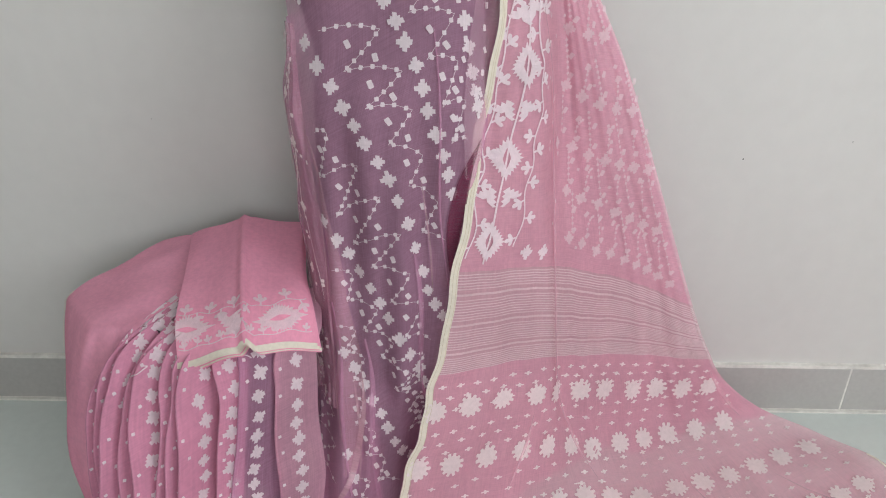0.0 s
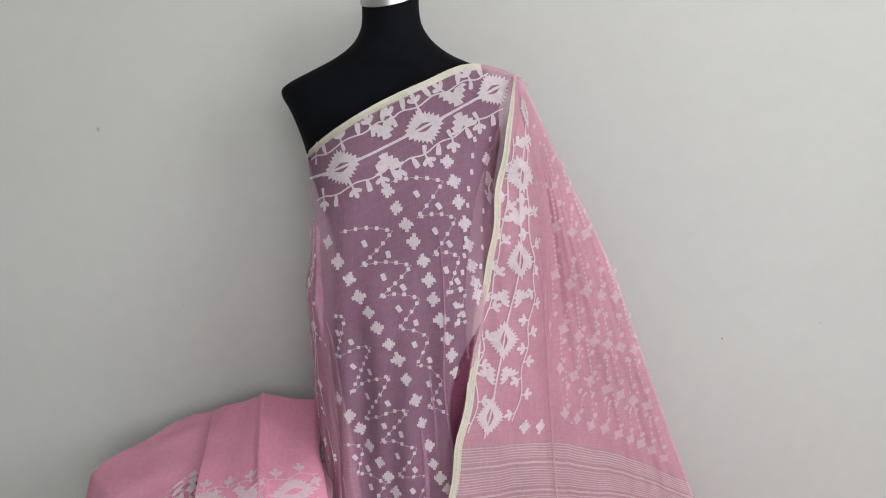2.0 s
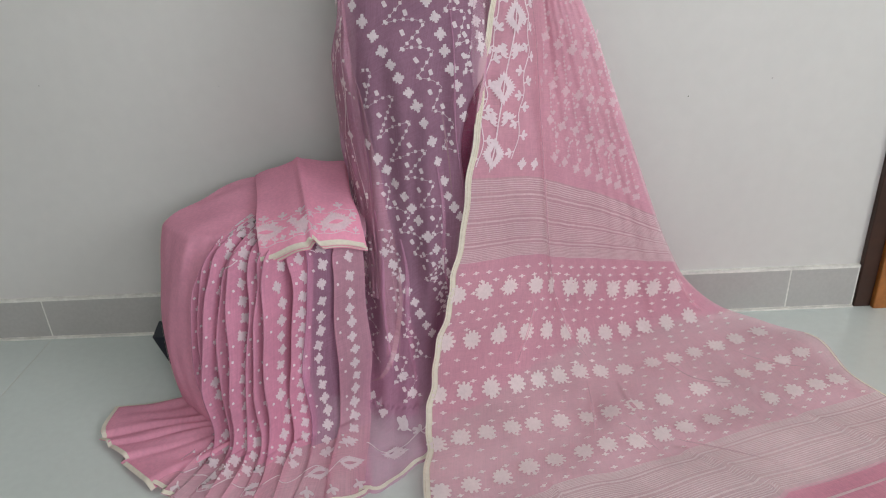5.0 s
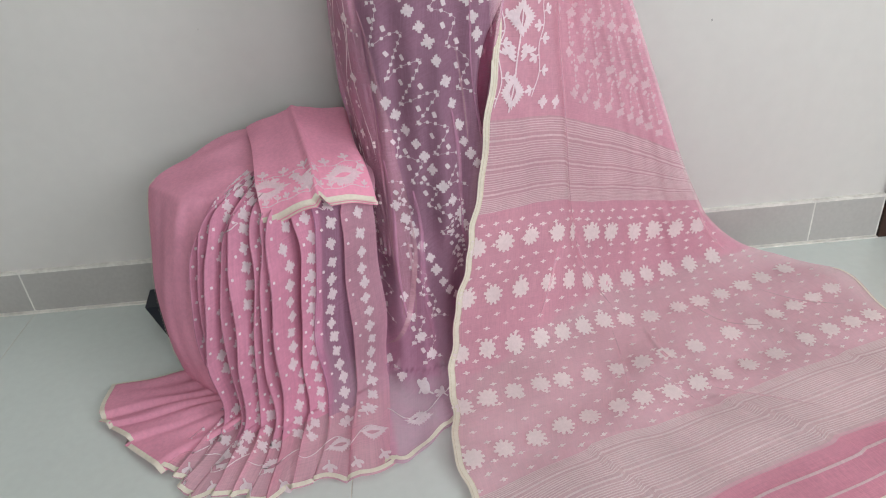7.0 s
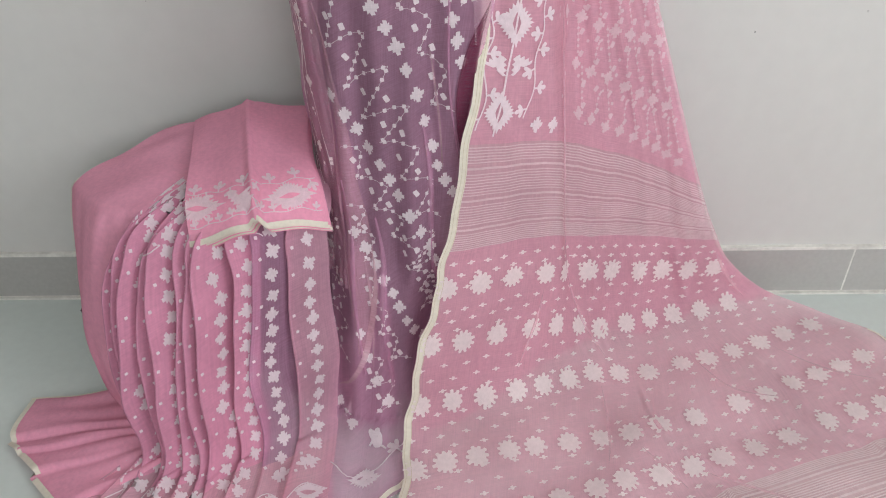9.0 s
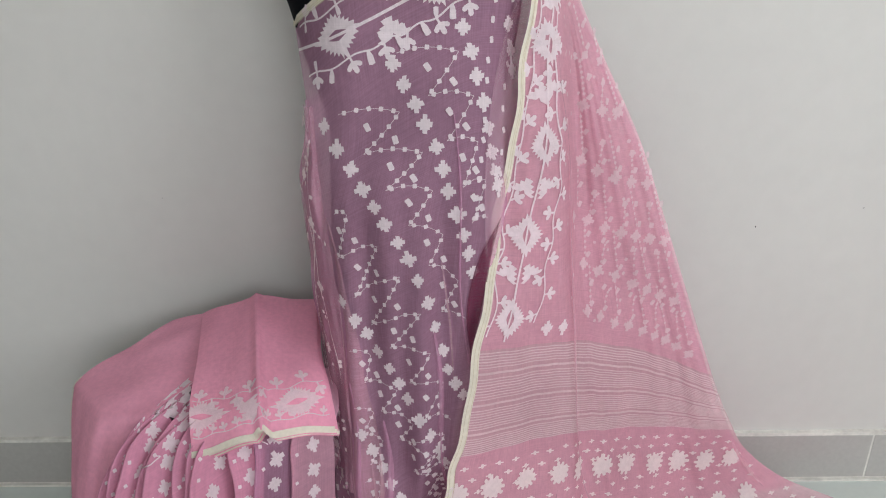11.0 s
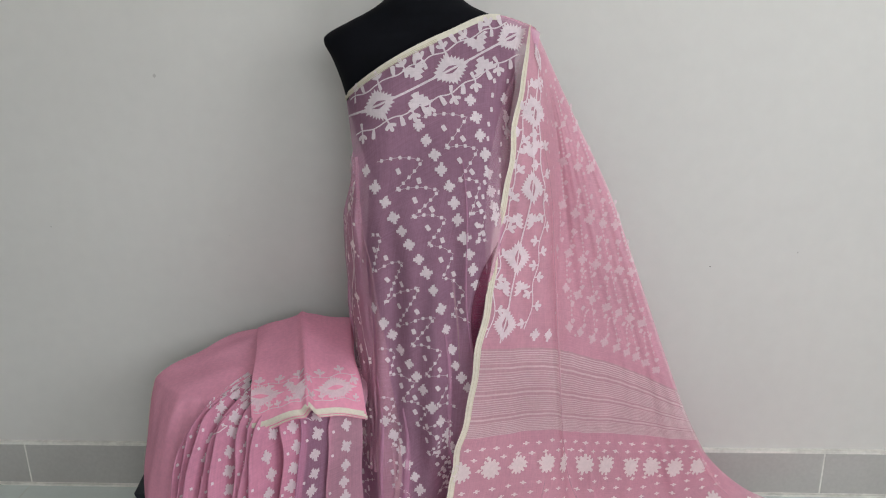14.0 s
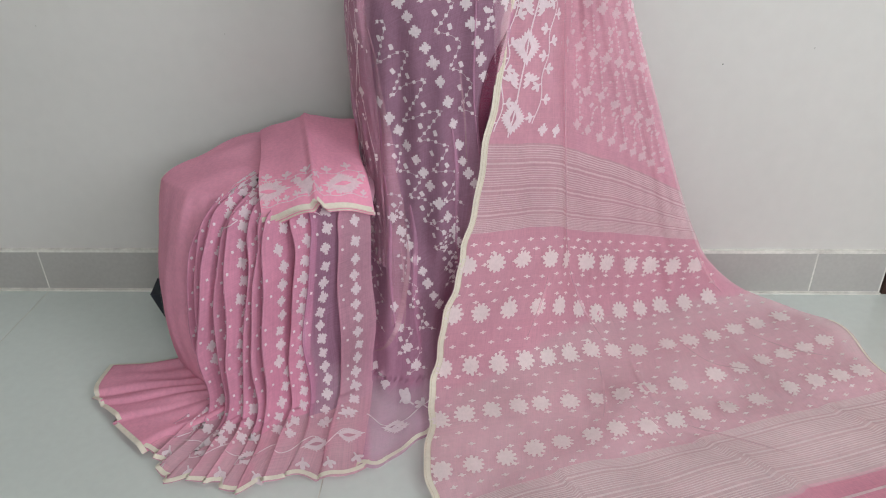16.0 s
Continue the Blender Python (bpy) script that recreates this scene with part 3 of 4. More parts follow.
# ---- stool and the second saree ----
def stool():
    root = tagged(new("stool"), "dark navy plastic stool hidden under a draped saree", "stool")
    under(box("seat", 0.34, 0.58, 3.72, 3.92, 0.345, 0.37, NAVY, 0.008), root)
    for x0, x1, y0, y1 in ((0.185, 0.37, 3.895, 3.88), (0.56, 0.54, 3.91, 3.88), (0.36, 0.38, 3.70, 3.75), (0.55, 0.53, 3.74, 3.75)):
        verts = []
        for x, y, z in ((x0, y0, 0.0), (x1, y1, 0.346)):
            for dx, dy in ((-0.022, -0.022), (0.022, -0.022), (0.022, 0.022), (-0.022, 0.022)):
                verts.append((x + dx, y + dy, z))
        under(mesh_object("leg", verts, [(3, 2, 1, 0), (4, 5, 6, 7), (0, 1, 5, 4), (1, 2, 6, 5), (2, 3, 7, 6), (3, 0, 4, 7)], [NAVY], smooth=False), root)
    foot = [(0.116, 3.91, 0.084), (0.19, 3.91, 0.084), (0.19, 3.85, 0.078), (0.122, 3.85, 0.078), (0.150, 3.90, 0.0), (0.20, 3.90, 0.0), (0.20, 3.83, 0.0), (0.160, 3.835, 0.0)]
    under(mesh_object("foot", foot, [(3, 2, 1, 0), (4, 5, 6, 7), (0, 1, 5, 4), (1, 2, 6, 5), (2, 3, 7, 6), (3, 0, 4, 7)], [NAVY], smooth=False), root)
    under(box("apron", 0.38, 0.57, 3.74, 3.755, 0.03, 0.346, NAVY, 0.004), root)
    return root


stool()
second = tagged(new("pleated_saree"), "pleated pink saree with white flower columns draped over the stool", "saree")
F_LEFT = [(0.345, 3.915, 0.414), (0.298, 3.85, 0.404), (0.254, 3.78, 0.396), (0.238, 3.768, 0.365), (0.224, 3.755, 0.28), (0.207, 3.745, 0.18), (0.212, 3.725, 0.06), (0.235, 3.71, 0.012)]
F_MID = [(0.41, 3.915, 0.428), (0.38, 3.82, 0.420), (0.335, 3.705, 0.405), (0.312, 3.683, 0.375), (0.282, 3.66, 0.28), (0.258, 3.65, 0.17), (0.265, 3.645, 0.06), (0.285, 3.645, 0.015)]
F_RIGHT = [(0.49, 3.915, 0.430), (0.47, 3.80, 0.416), (0.415, 3.69, 0.408), (0.392, 3.655, 0.385), (0.364, 3.620, 0.29), (0.342, 3.602, 0.17), (0.342, 3.595, 0.06), (0.35, 3.595, 0.02)]
flap_net = net([F_LEFT, F_MID, F_RIGHT], [0, 0.5, 1])


def flap(u, v):
    p = flap_net(u, v)
    w = smooth01((v - 1.5) / 2)
    p.y += w * (0.0025 * math.sin(u * 15 + v) + 0.0012 * math.sin(u * 31 - 2 * v))
    p.z += 0.0012 * math.sin(u * 9 + v * 5) * (1 - w)
    return p


sheet("end_flap", flap, steps(0, 1, 50), steps(0, 7, 90), [LAYERED], second, "plain pink flap", uvscale=(0.2, 0.12))
R_TOP = [(0.44, 3.77, 0.414), (0.50, 3.77, 0.412), (0.57, 3.77, 0.410), (0.645, 3.78, 0.406)]
R_EDGE = [(0.397, 3.672, 0.396), (0.46, 3.66, 0.385), (0.55, 3.668, 0.385), (0.645, 3.715, 0.375)]
R_UP = [(0.362, 3.615, 0.31), (0.45, 3.605, 0.31), (0.55, 3.63, 0.31), (0.645, 3.685, 0.31)]
R_LOW = [(0.340, 3.598, 0.15), (0.43, 3.572, 0.15), (0.53, 3.60, 0.15), (0.64, 3.665, 0.15)]
R_FOOT = [(0.350, 3.59, 0.03), (0.42, 3.535, 0.025), (0.53, 3.565, 0.025), (0.628, 3.625, 0.025)]
R_HEM = [(0.25, 3.46, 0.010), (0.37, 3.385, 0.008), (0.51, 3.395, 0.008), (0.65, 3.42, 0.008)]
pleat_net = net([[r[i] for r in (R_TOP, R_EDGE, R_UP, R_LOW, R_FOOT, R_HEM)] for i in range(4)], [0, 0.33, 0.66, 1])
EDGES = [0, 0.065, 0.13, 0.205, 0.285, 0.36, 0.44, 0.51, 0.58, 0.67, 0.82, 1.0]
PLEATS = len(EDGES) - 1


def pleats(u, v):
    p = pleat_net(u, v)
    k = 0
    while k < PLEATS - 1 and u >= EDGES[k + 1]:
        k += 1
    f = min(max((u - EDGES[k]) / (EDGES[k + 1] - EDGES[k]), 0.0), 1.0)
    saw = f / 0.14 if f < 0.14 else (1 - f) / 0.86
    depth = (0.050 if k < 8 else 0.026) * smooth01(v / 1.2) * (1 if v < 4 else 1 - 0.75 * (v - 4))
    depth *= 0.72 + 0.5 * ((k * 7) % 5) / 4
    p.x += (0.004 * math.sin(v * 2.2 + k * 1.9) + 0.0015 * math.sin(v * 6.1 + k * 2.7)) * smooth01(v)
    p.y -= depth * (saw - 0.4)
    if v > 3.6:
        loose = (v - 3.6) / 1.4
        p.y += loose * (0.010 * math.sin(u * 19 + 1) + 0.005 * math.sin(u * 43 + 2))
        p.x += loose * (0.006 * math.sin(u * 27) + 0.002 * math.sin(u * 61 + v))
    p.x -= depth * 0.5 * saw
    if v > 4:
        p.z += 0.015 * saw * (1 - abs(v - 4.4)) * (0.6 + 0.4 * math.sin(u * 23))
    return p


sheet("pleats", pleats, [a + (b - a) * i / 20 for a, b in zip(EDGES, EDGES[1:]) for i in range(20)] + [1.0], steps(0, 5, 110), [PLEAT, THIN, HEM, SOFT], second, pick=lambda u, v: 2 if v > 4.2 else 1 if 0.68 < u < 0.82 else 3 if u >= 0.84 else 0, uvscale=(0.3, 0.11))
S_ROOT = [(0.28, 3.70, 0.03), (0.33, 3.63, 0.035), (0.35, 3.59, 0.035), (0.38, 3.54, 0.03)]
S_HALF = [(0.18, 3.70, 0.014), (0.21, 3.62, 0.022), (0.24, 3.575, 0.022), (0.31, 3.50, 0.016)]
S_END = [(0.082, 3.69, 0.008), (0.088, 3.61, 0.010), (0.135, 3.555, 0.010), (0.253, 3.455, 0.008)]
floor_net = net([[r[i] for r in (S_ROOT, S_HALF, S_END)] for i in range(4)], [0, 0.33, 0.66, 1])


FOLDS = [0.0, 0.42, 0.60, 0.78, 1.0]


def floor_fold(u, v):
    p = floor_net(u, v)
    k = 0
    while k < 3 and u >= FOLDS[k + 1]:
        k += 1
    f = (u - FOLDS[k]) / (FOLDS[k + 1] - FOLDS[k])
    end = smooth01(v / 2)
    p.z += 0.012 * (f if f < 0.85 else (1 - f) * 5.7) * (0.3 + 0.7 * end) + 0.003 * math.sin(u * 40) * (1 - end)
    p.x += (0.006 * f + (0.004, 0.0, 0.004, -0.004)[k]) * end
    p.y += 0.003 * math.sin(v * 4 + u * 9)
    return p


sheet("floor_folds", floor_fold, steps(0, 1, 60), steps(0, 2, 30), [LAYERED], second, "plain pink folds on the floor", uvscale=(0.25, 0.15))

# ---- folded blouse piece ----
piece = tagged(new("blouse_piece"), "folded pink blouse cloth with white woven border on the stool", "folded cloth")
B_LEFT = [(0.402, 3.905, 0.432), (0.440, 3.77, 0.434), (0.460, 3.67, 0.417), (0.472, 3.622, 0.371)]
B_RIDGE = [(0.495, 3.905, 0.461), (0.53, 3.77, 0.450), (0.555, 3.675, 0.430), (0.566, 3.632, 0.395)]
B_RIGHT = [(0.593, 3.905, 0.453), (0.612, 3.79, 0.436), (0.634, 3.725, 0.415), (0.648, 3.690, 0.360)]
piece_net = net([B_LEFT, B_RIDGE, B_RIGHT], [0, 0.52, 1])


def blouse(u, v):
    p = piece_net(u, v)
    p.z += 0.011 * max(0, 1 - abs(u - 0.52) / 0.055) * (0.5 + 0.3 * v) + 0.002 * math.sin(u * 14 + v)
    return p


layers = []
for k in range(3):
    layers.append(sheet("fold_layer", lambda u, v, k=k: blouse(u, v) + Vector((0.002 * k, 0.004 * k, -0.006 * k)), steps(0, 1, 50), steps(0, 3, 40), [LAYERED], piece, uvscale=(0.2, 0.1)))


# ---- woven figures of the draped saree ----
def path(points, n, S=None):
    return [tuple(spline([(p[0], p[1], 0) for p in points], (len(points) - 1) * i / n)[:2]) for i in range(n + 1)]


def inside(x, z):
    return left_edge(z) + 0.004 < x < 0.785 + 0.16 * max(z, 0) and z < neckline(x) - 0.015


# lines of flowers that run slantwise down the front
COLUMNS = [([(0.665, 0.779), (0.708, 0.714), (0.744, 0.650), (0.778, 0.572), (0.801, 0.463), (0.826, 0.400)], 15), ([(0.753, 0.853), (0.777, 0.807), (0.800, 0.758), (0.815, 0.704), (0.832, 0.645), (0.842, 0.59)], 11),
           ([(0.834, 0.891), (0.849, 0.842), (0.859, 0.789), (0.867, 0.739), (0.873, 0.705)], 8), ([(0.887, 0.889), (0.891, 0.858), (0.894, 0.833)], 3),
           ([(0.669, 0.545), (0.698, 0.494), (0.727, 0.444), (0.751, 0.398), (0.780, 0.341), (0.80, 0.29)], 11), ([(0.681, 0.335), (0.708, 0.280), (0.730, 0.230), (0.752, 0.18), (0.77, 0.14)], 9),
           ([(0.676, 0.163), (0.691, 0.106), (0.718, 0.06)], 4), ([(0.608, 0.105), (0.632, 0.055), (0.661, 0.014)], 6), ([(0.620, 0.44), (0.630, 0.36), (0.636, 0.27)], 4)]
w = Weave(on_front, 0.0022)
for line, n in COLUMNS:
    for i, (x, z) in enumerate(path(line, n - 1)):
        x, z = x + random.uniform(-0.0012, 0.0012), z + random.uniform(-0.0012, 0.0012)
        if inside(x, z):
            w.single("woven_flower", WHITE, saree, x, z, bud_shape(), (0.0208 if i % 2 else 0.0190) * random.uniform(0.94, 1.05), random.uniform(-0.2, 0.3))
# dotted zigzags between the flower lines: left turns and right turns
ZIGZAGS = [([(0.685, 0.795), (0.714, 0.750), (0.739, 0.709), (0.764, 0.663), (0.786, 0.604), (0.800, 0.529)], [(0.759, 0.798), (0.785, 0.752), (0.795, 0.707), (0.806, 0.646), (0.824, 0.578), (0.832, 0.520)]),
           ([(0.757, 0.864), (0.793, 0.816), (0.814, 0.764), (0.832, 0.709), (0.842, 0.662)], [(0.829, 0.864), (0.846, 0.813), (0.850, 0.760), (0.859, 0.714), (0.862, 0.665)]),
           ([(0.672, 0.674), (0.670, 0.609), (0.686, 0.553), (0.706, 0.509), (0.730, 0.480), (0.755, 0.425), (0.772, 0.37)], [(0.688, 0.676), (0.724, 0.633), (0.749, 0.589), (0.774, 0.535), (0.783, 0.473), (0.800, 0.420), (0.81, 0.36)]),
           ([(0.674, 0.47), (0.690, 0.42), (0.712, 0.375), (0.735, 0.33), (0.755, 0.28), (0.77, 0.23)], [(0.700, 0.46), (0.735, 0.41), (0.758, 0.36), (0.780, 0.31), (0.790, 0.26), (0.79, 0.21)]),
           ([(0.682, 0.26), (0.692, 0.21), (0.706, 0.16), (0.722, 0.115)], [(0.706, 0.25), (0.722, 0.20), (0.735, 0.15), (0.755, 0.11)]),
           ([(0.752, 0.33), (0.765, 0.28), (0.775, 0.235), (0.770, 0.19)], [(0.800, 0.335), (0.805, 0.285), (0.800, 0.235), (0.792, 0.19)]), ([(0.672, 0.115), (0.682, 0.075), (0.70, 0.045)], [(0.712, 0.12), (0.728, 0.085), (0.738, 0.05)]),
           ([(0.674, 0.38), (0.676, 0.33), (0.690, 0.285)], [(0.700, 0.37), (0.712, 0.325), (0.722, 0.28)]), ([(0.622, 0.33), (0.622, 0.28), (0.620, 0.23), (0.616, 0.18), (0.612, 0.13)], [(0.655, 0.325), (0.658, 0.27), (0.660, 0.22), (0.660, 0.17), (0.66, 0.115)])]
for left, right in ZIGZAGS:
    for k in range(len(left)):
        for p, q, bow in ((left[k], right[k], 0.006), (right[k], left[k + 1] if k + 1 < len(left) else None, -0.002)):
            if q:
                w.chain(p, q, max(2, round(math.hypot(p[0] - q[0], p[1] - q[1]) / 0.0135)), 0.0052, 0.0006, bow=bow)
        for a, b, c in ((left[k], right[k], left[k + 1] if k + 1 < len(left) else None), (left[k + 1] if k + 1 < len(left) else None, right[k], right[k + 1] if k + 1 < len(left) else None)):
            if a and c:
                w.add((a[0] + b[0] + c[0]) / 3, (a[1] + b[1] + c[1]) / 3, rect_shape(), 0.0100, 0.45 + random.uniform(-0.2, 0.2))
for x0, z0, x1, z1, n in ((0.872, 0.93, 0.845, 0.66, 12), (0.893, 0.93, 0.872, 0.68, 10)):
    for i in range(n):
        f = (i + 0.5) / n
        w.add(x0 + (x1 - x0) * f + random.uniform(-0.002, 0.002), z0 + (z1 - z0) * f, rect_shape(), 0.0076, random.uniform(-0.2, 0.3))
w.finish("chain_weave", WHITE, saree, "white woven dotted chains")

w = Weave(flank, 0.003, -1)
w.low, w.high = 0.0, 1.0
for k in range(17):
    v = 0.03 + 0.058 * k
    u = (0.22, 0.62, 0.40)[k % 3] + random.uniform(-0.08, 0.08)
    w.add(u, v, bud_shape(), 0.017, random.uniform(-0.5, 0.5))
    for i in range(3):
        w.add(u + random.uniform(-0.3, 0.3), v + 0.02 + 0.012 * i, [dot_shape()], 0.005, random.uniform(-0.4, 0.4))
# pale streaks painted in for the bright edges of the crumples
for pts in ([(0.75, 0.02), (0.35, 0.20), (0.25, 0.40), (0.55, 0.62)], [(0.55, 0.05), (0.70, 0.22), (0.62, 0.42), (0.85, 0.70)], [(0.30, 0.16), (0.62, 0.30), (0.40, 0.52), (0.50, 0.85)]):
    w.ribbon(path(pts, 40), 0.0024, taper=True)
w.finish("flank_weave_streaks", SOFTWHITE, saree, "white woven figures and pale fold streaks on the flank")

# bright fold edges drawn as paler ribbons laid on the front
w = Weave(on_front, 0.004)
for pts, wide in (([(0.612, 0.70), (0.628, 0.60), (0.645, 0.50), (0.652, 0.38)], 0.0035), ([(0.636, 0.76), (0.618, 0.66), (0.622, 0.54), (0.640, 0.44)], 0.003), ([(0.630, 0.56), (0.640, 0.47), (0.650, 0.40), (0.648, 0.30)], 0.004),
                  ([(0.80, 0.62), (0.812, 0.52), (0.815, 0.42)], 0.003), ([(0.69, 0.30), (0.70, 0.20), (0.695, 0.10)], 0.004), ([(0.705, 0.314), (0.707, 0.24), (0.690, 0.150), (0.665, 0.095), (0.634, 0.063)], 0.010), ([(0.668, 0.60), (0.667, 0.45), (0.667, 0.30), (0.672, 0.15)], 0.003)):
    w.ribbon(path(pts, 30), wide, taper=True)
w.finish("pale_fold_line", FOLD_LINE, saree, "pale fold strip laid over the cloth")

# the band under the neckline: three medallions on a stem, vines to both sides
w = Weave(on_front, 0.0026)
MEDALLIONS = [(0.689, 0.884), (0.804, 0.937), (0.899, 0.985)]
w.ribbon(path([(0.632, 0.862), (0.655, 0.871), *MEDALLIONS, (0.922, 0.994)], 60), 0.0036)
for i, (x, z) in enumerate(MEDALLIONS):
    w.single("medallion", WHITE, saree, x, z, medallion_shape(6, 0.78), 0.066 - 0.003 * i, 0.43)
SLANT = 0.43
LOWER = [(0.648, 0.834), (0.680, 0.848), (0.716, 0.865), (0.746, 0.878), (0.768, 0.887), (0.794, 0.898), (0.823, 0.913), (0.853, 0.930), (0.882, 0.948), (0.912, 0.957)]
UPPER = [(0.636, 0.889), (0.669, 0.905), (0.714, 0.929), (0.744, 0.944), (0.770, 0.955), (0.803, 0.970), (0.836, 0.986), (0.868, 0.999), (0.895, 1.006)]
for line, sign in ((LOWER, 1), (UPPER, -1)):
    pts = [(x, z + 0.0022 * math.sin(i * 0.55)) for i, (x, z) in enumerate(path(line, 72))]
    w.ribbon([p for p in pts if p[1] < neckline(p[0]) - 0.010], 0.0022)
    for i in range(3, 70, 5):
        x, z = pts[i]
        if z > neckline(x) - 0.014:
            continue
        away = SLANT + (math.pi if sign > 0 else 0)
        w.add(x, z, leaf_shape() if i % 2 else stub_shape(), 0.020 if i % 2 else 0.017, away + random.uniform(-0.5, 0.5))
        if i % 10 == 3:
            w.add(x, z, stub_shape(), 0.013, away + math.pi + random.uniform(-0.4, 0.4))
for x, z, up in ((0.744, 0.946, False), (0.757, 0.880, True), (0.842, 0.988, False), (0.860, 0.932, True)):
    w.add(x, z, spray_shape(), 0.041, SLANT + (0 if up else math.pi))
w.finish("neckline_weave", WHITE, saree, "white woven leafy vine")

w = Weave(on_front, 0.0022)
edge = [(0.621 + 0.295 * i / 60, neckline(0.621 + 0.295 * i / 60) - 0.004) for i in range(61)]
w.ribbon(edge[:54], 0.0094)
neck_border = w.finish("neckline_border", CREAM, saree, "cream selvedge")
w = Weave(on_front, 0.0028)
for off in (0.0015, 0.004, 0.0068):
    w.ribbon([(x, z - off + 0.0005) for x, z in edge[:34]], 0.0007)
w.finish("golden_edging", GOLD, neck_border, "thin golden lines")
w = Weave(on_front, 0.002)
w.ribbon([(0.615 + 0.135 * i / 30, -0.207 + 0.15 * (0.135 * i / 30) / 0.17) for i in range(31)], 0.008)
w.finish("hem_border", CREAM, saree, "cream selvedge")
w = Weave(on_front, 0.002)
w.add(0.688, -0.075, medallion_shape(5, 0.7), 0.05, 0.2)
for x, z, a in ((0.62, -0.10, 0.3), (0.70, -0.06, 2.6), (0.715, -0.02, 0.6), (0.69, -0.012, -0.4), (0.74, -0.03, 1.0), (0.62, -0.15, 1.2)):
    w.add(x, z, leaf_shape(), 0.026, a)
w.ribbon(path([(0.60, -0.04), (0.64, -0.075), (0.70, -0.06), (0.745, -0.01)], 20), 0.002)
w.finish("hem_weave", WHITE, saree, "white woven medallion on a vine")

# ---- woven figures of the hanging end ----
w = Weave(pallu, 0.0022, -1, rounds=3)
w.low = 0.016
MEDALS = [(0.30, 0.40), (0.165, 1.12), (0.165, 2.00), (0.114, 2.83), (0.081, 3.68)]
w.ribbon(path([(0.30, 0.1), *MEDALS, (0.075, 3.92)], 70), 0.0026)
for u, v in MEDALS:
    w.single("medallion", WHITE, pal, u, v, medallion_shape(6, 0.80), 0.056, math.pi / 2)
for u, v, lean in ((0.105, 1.60, 1), (0.205, 1.58, -1), (0.085, 2.42, 1), (0.190, 2.44, -1), (0.052, 3.27, 1), (0.142, 3.26, -1), (0.21, 0.86, 1)):
    w.add(u, v, spray_shape(), 0.034, lean * 0.55 + math.pi)
for line in ([(0.085, 0.70), (0.080, 1.2), (0.050, 1.7), (0.045, 2.2), (0.034, 2.75), (0.024, 3.2), (0.032, 3.85)], [(0.25, 0.70), (0.215, 1.3), (0.235, 1.82), (0.252, 2.26), (0.225, 2.72), (0.196, 3.16), (0.160, 3.75)]):
    pts = [(u + 0.008 * math.sin(i * 0.5), v) for i, (u, v) in enumerate(path(line, 72))]
    w.ribbon(pts, 0.002)
    for i in range(2, 72, 4):
        tilt = (math.pi / 2 if (i // 4) % 2 else -math.pi / 2) + random.uniform(-0.6, 0.2)
        w.add(*pts[i], leaf_shape() if i % 8 else stub_shape(), 0.019, tilt)
for u in (0.198, 0.259):
    w.add(u, 3.82, bud_shape(), 0.021)
w.finish("border_weave", WHITE, pal, "white woven leafy vines")

w = Weave(pallu, 0.002, -1, rounds=3)
# rows of flowers across the hanging cloth: height, sag to the side, first place, step, count
for v0, sag, u0, du, n in ((1.12, 0.03, 0.62, 0.24, 2), (1.65, 0.05, 0.49, 0.19, 3), (2.23, 0.28, 0.412, 0.13, 5), (2.79, 0.26, 0.342, 0.10, 7), (3.27, 0.22, 0.390, 0.084, 7), (3.72, 0.15, 0.395, 0.062, 9)):
    for i in range(n):
        u = u0 + du * i
        v = v0 + sag * (u - u0) / 0.6
        w.single("woven_flower", FAINT, pal, u, v + random.uniform(-0.015, 0.015), bud_shape(), (0.0185 if v0 > 1.5 else 0.014) * random.uniform(0.92, 1.08), random.uniform(-0.3, 0.3))
        if i % 2 == 0 and v0 > 1:
            w.chain((u + 0.02, v - 0.08), (u + 0.035, v - 0.46), 7, 0.0037, 0.0005)
        elif v0 > 1:
            w.chain((u + 0.02, v - 0.06), (u + 0.5 * du + 0.04, v - 0.30), 6, 0.0037, 0.0005, bow=-0.06)
        w.add(u + 0.45 * du, v - 0.10, rect_shape(), 0.009, 0.3)
        w.add(u + 0.6 * du, v - 0.30, rect_shape(), 0.009, 0.3)
for i in range(70):
    v = random.uniform(0.5, 3.9)
    w.add(across(v, random.uniform(0.33, 0.97)), v, [dot_shape()], random.uniform(0.0036, 0.0055), random.uniform(-0.4, 0.4))
w.finish("chain_weave", FAINT, pal, "faint woven dotted chains")

w = Weave(pallu, 0.0024, -1, rounds=5)
# rows of large flowers: height at the border, at the middle and at the far edge, with the places across
FLOWER_ROWS = [((5.82, 5.98, 6.15), (0.022, 0.086, 0.150, 0.235, 0.310, 0.435, 0.535, 0.640, 0.735, 0.830, 0.925)), ((6.90, 7.02, 7.16), (0.023, 0.079, 0.140, 0.213, 0.275, 0.361, 0.470, 0.579, 0.660, 0.735, 0.81, 0.885)),
               ((7.93, 8.00, 8.32), (0.022, 0.077, 0.136, 0.199, 0.257, 0.308, 0.370, 0.491, 0.600, 0.691, 0.747, 0.798, 0.848, 0.895, 0.949)), ((9.06, 8.98, 9.26), (0.019, 0.072, 0.126, 0.184, 0.242, 0.305, 0.390, 0.525, 0.614, 0.687, 0.760, 0.803, 0.843, 0.881, 0.915, 0.95)),
               ((10.08, 9.98, 10.12), (0.035, 0.098, 0.165, 0.235, 0.294, 0.370, 0.475, 0.581, 0.645, 0.696, 0.748, 0.797, 0.850, 0.890, 0.928, 0.965))]
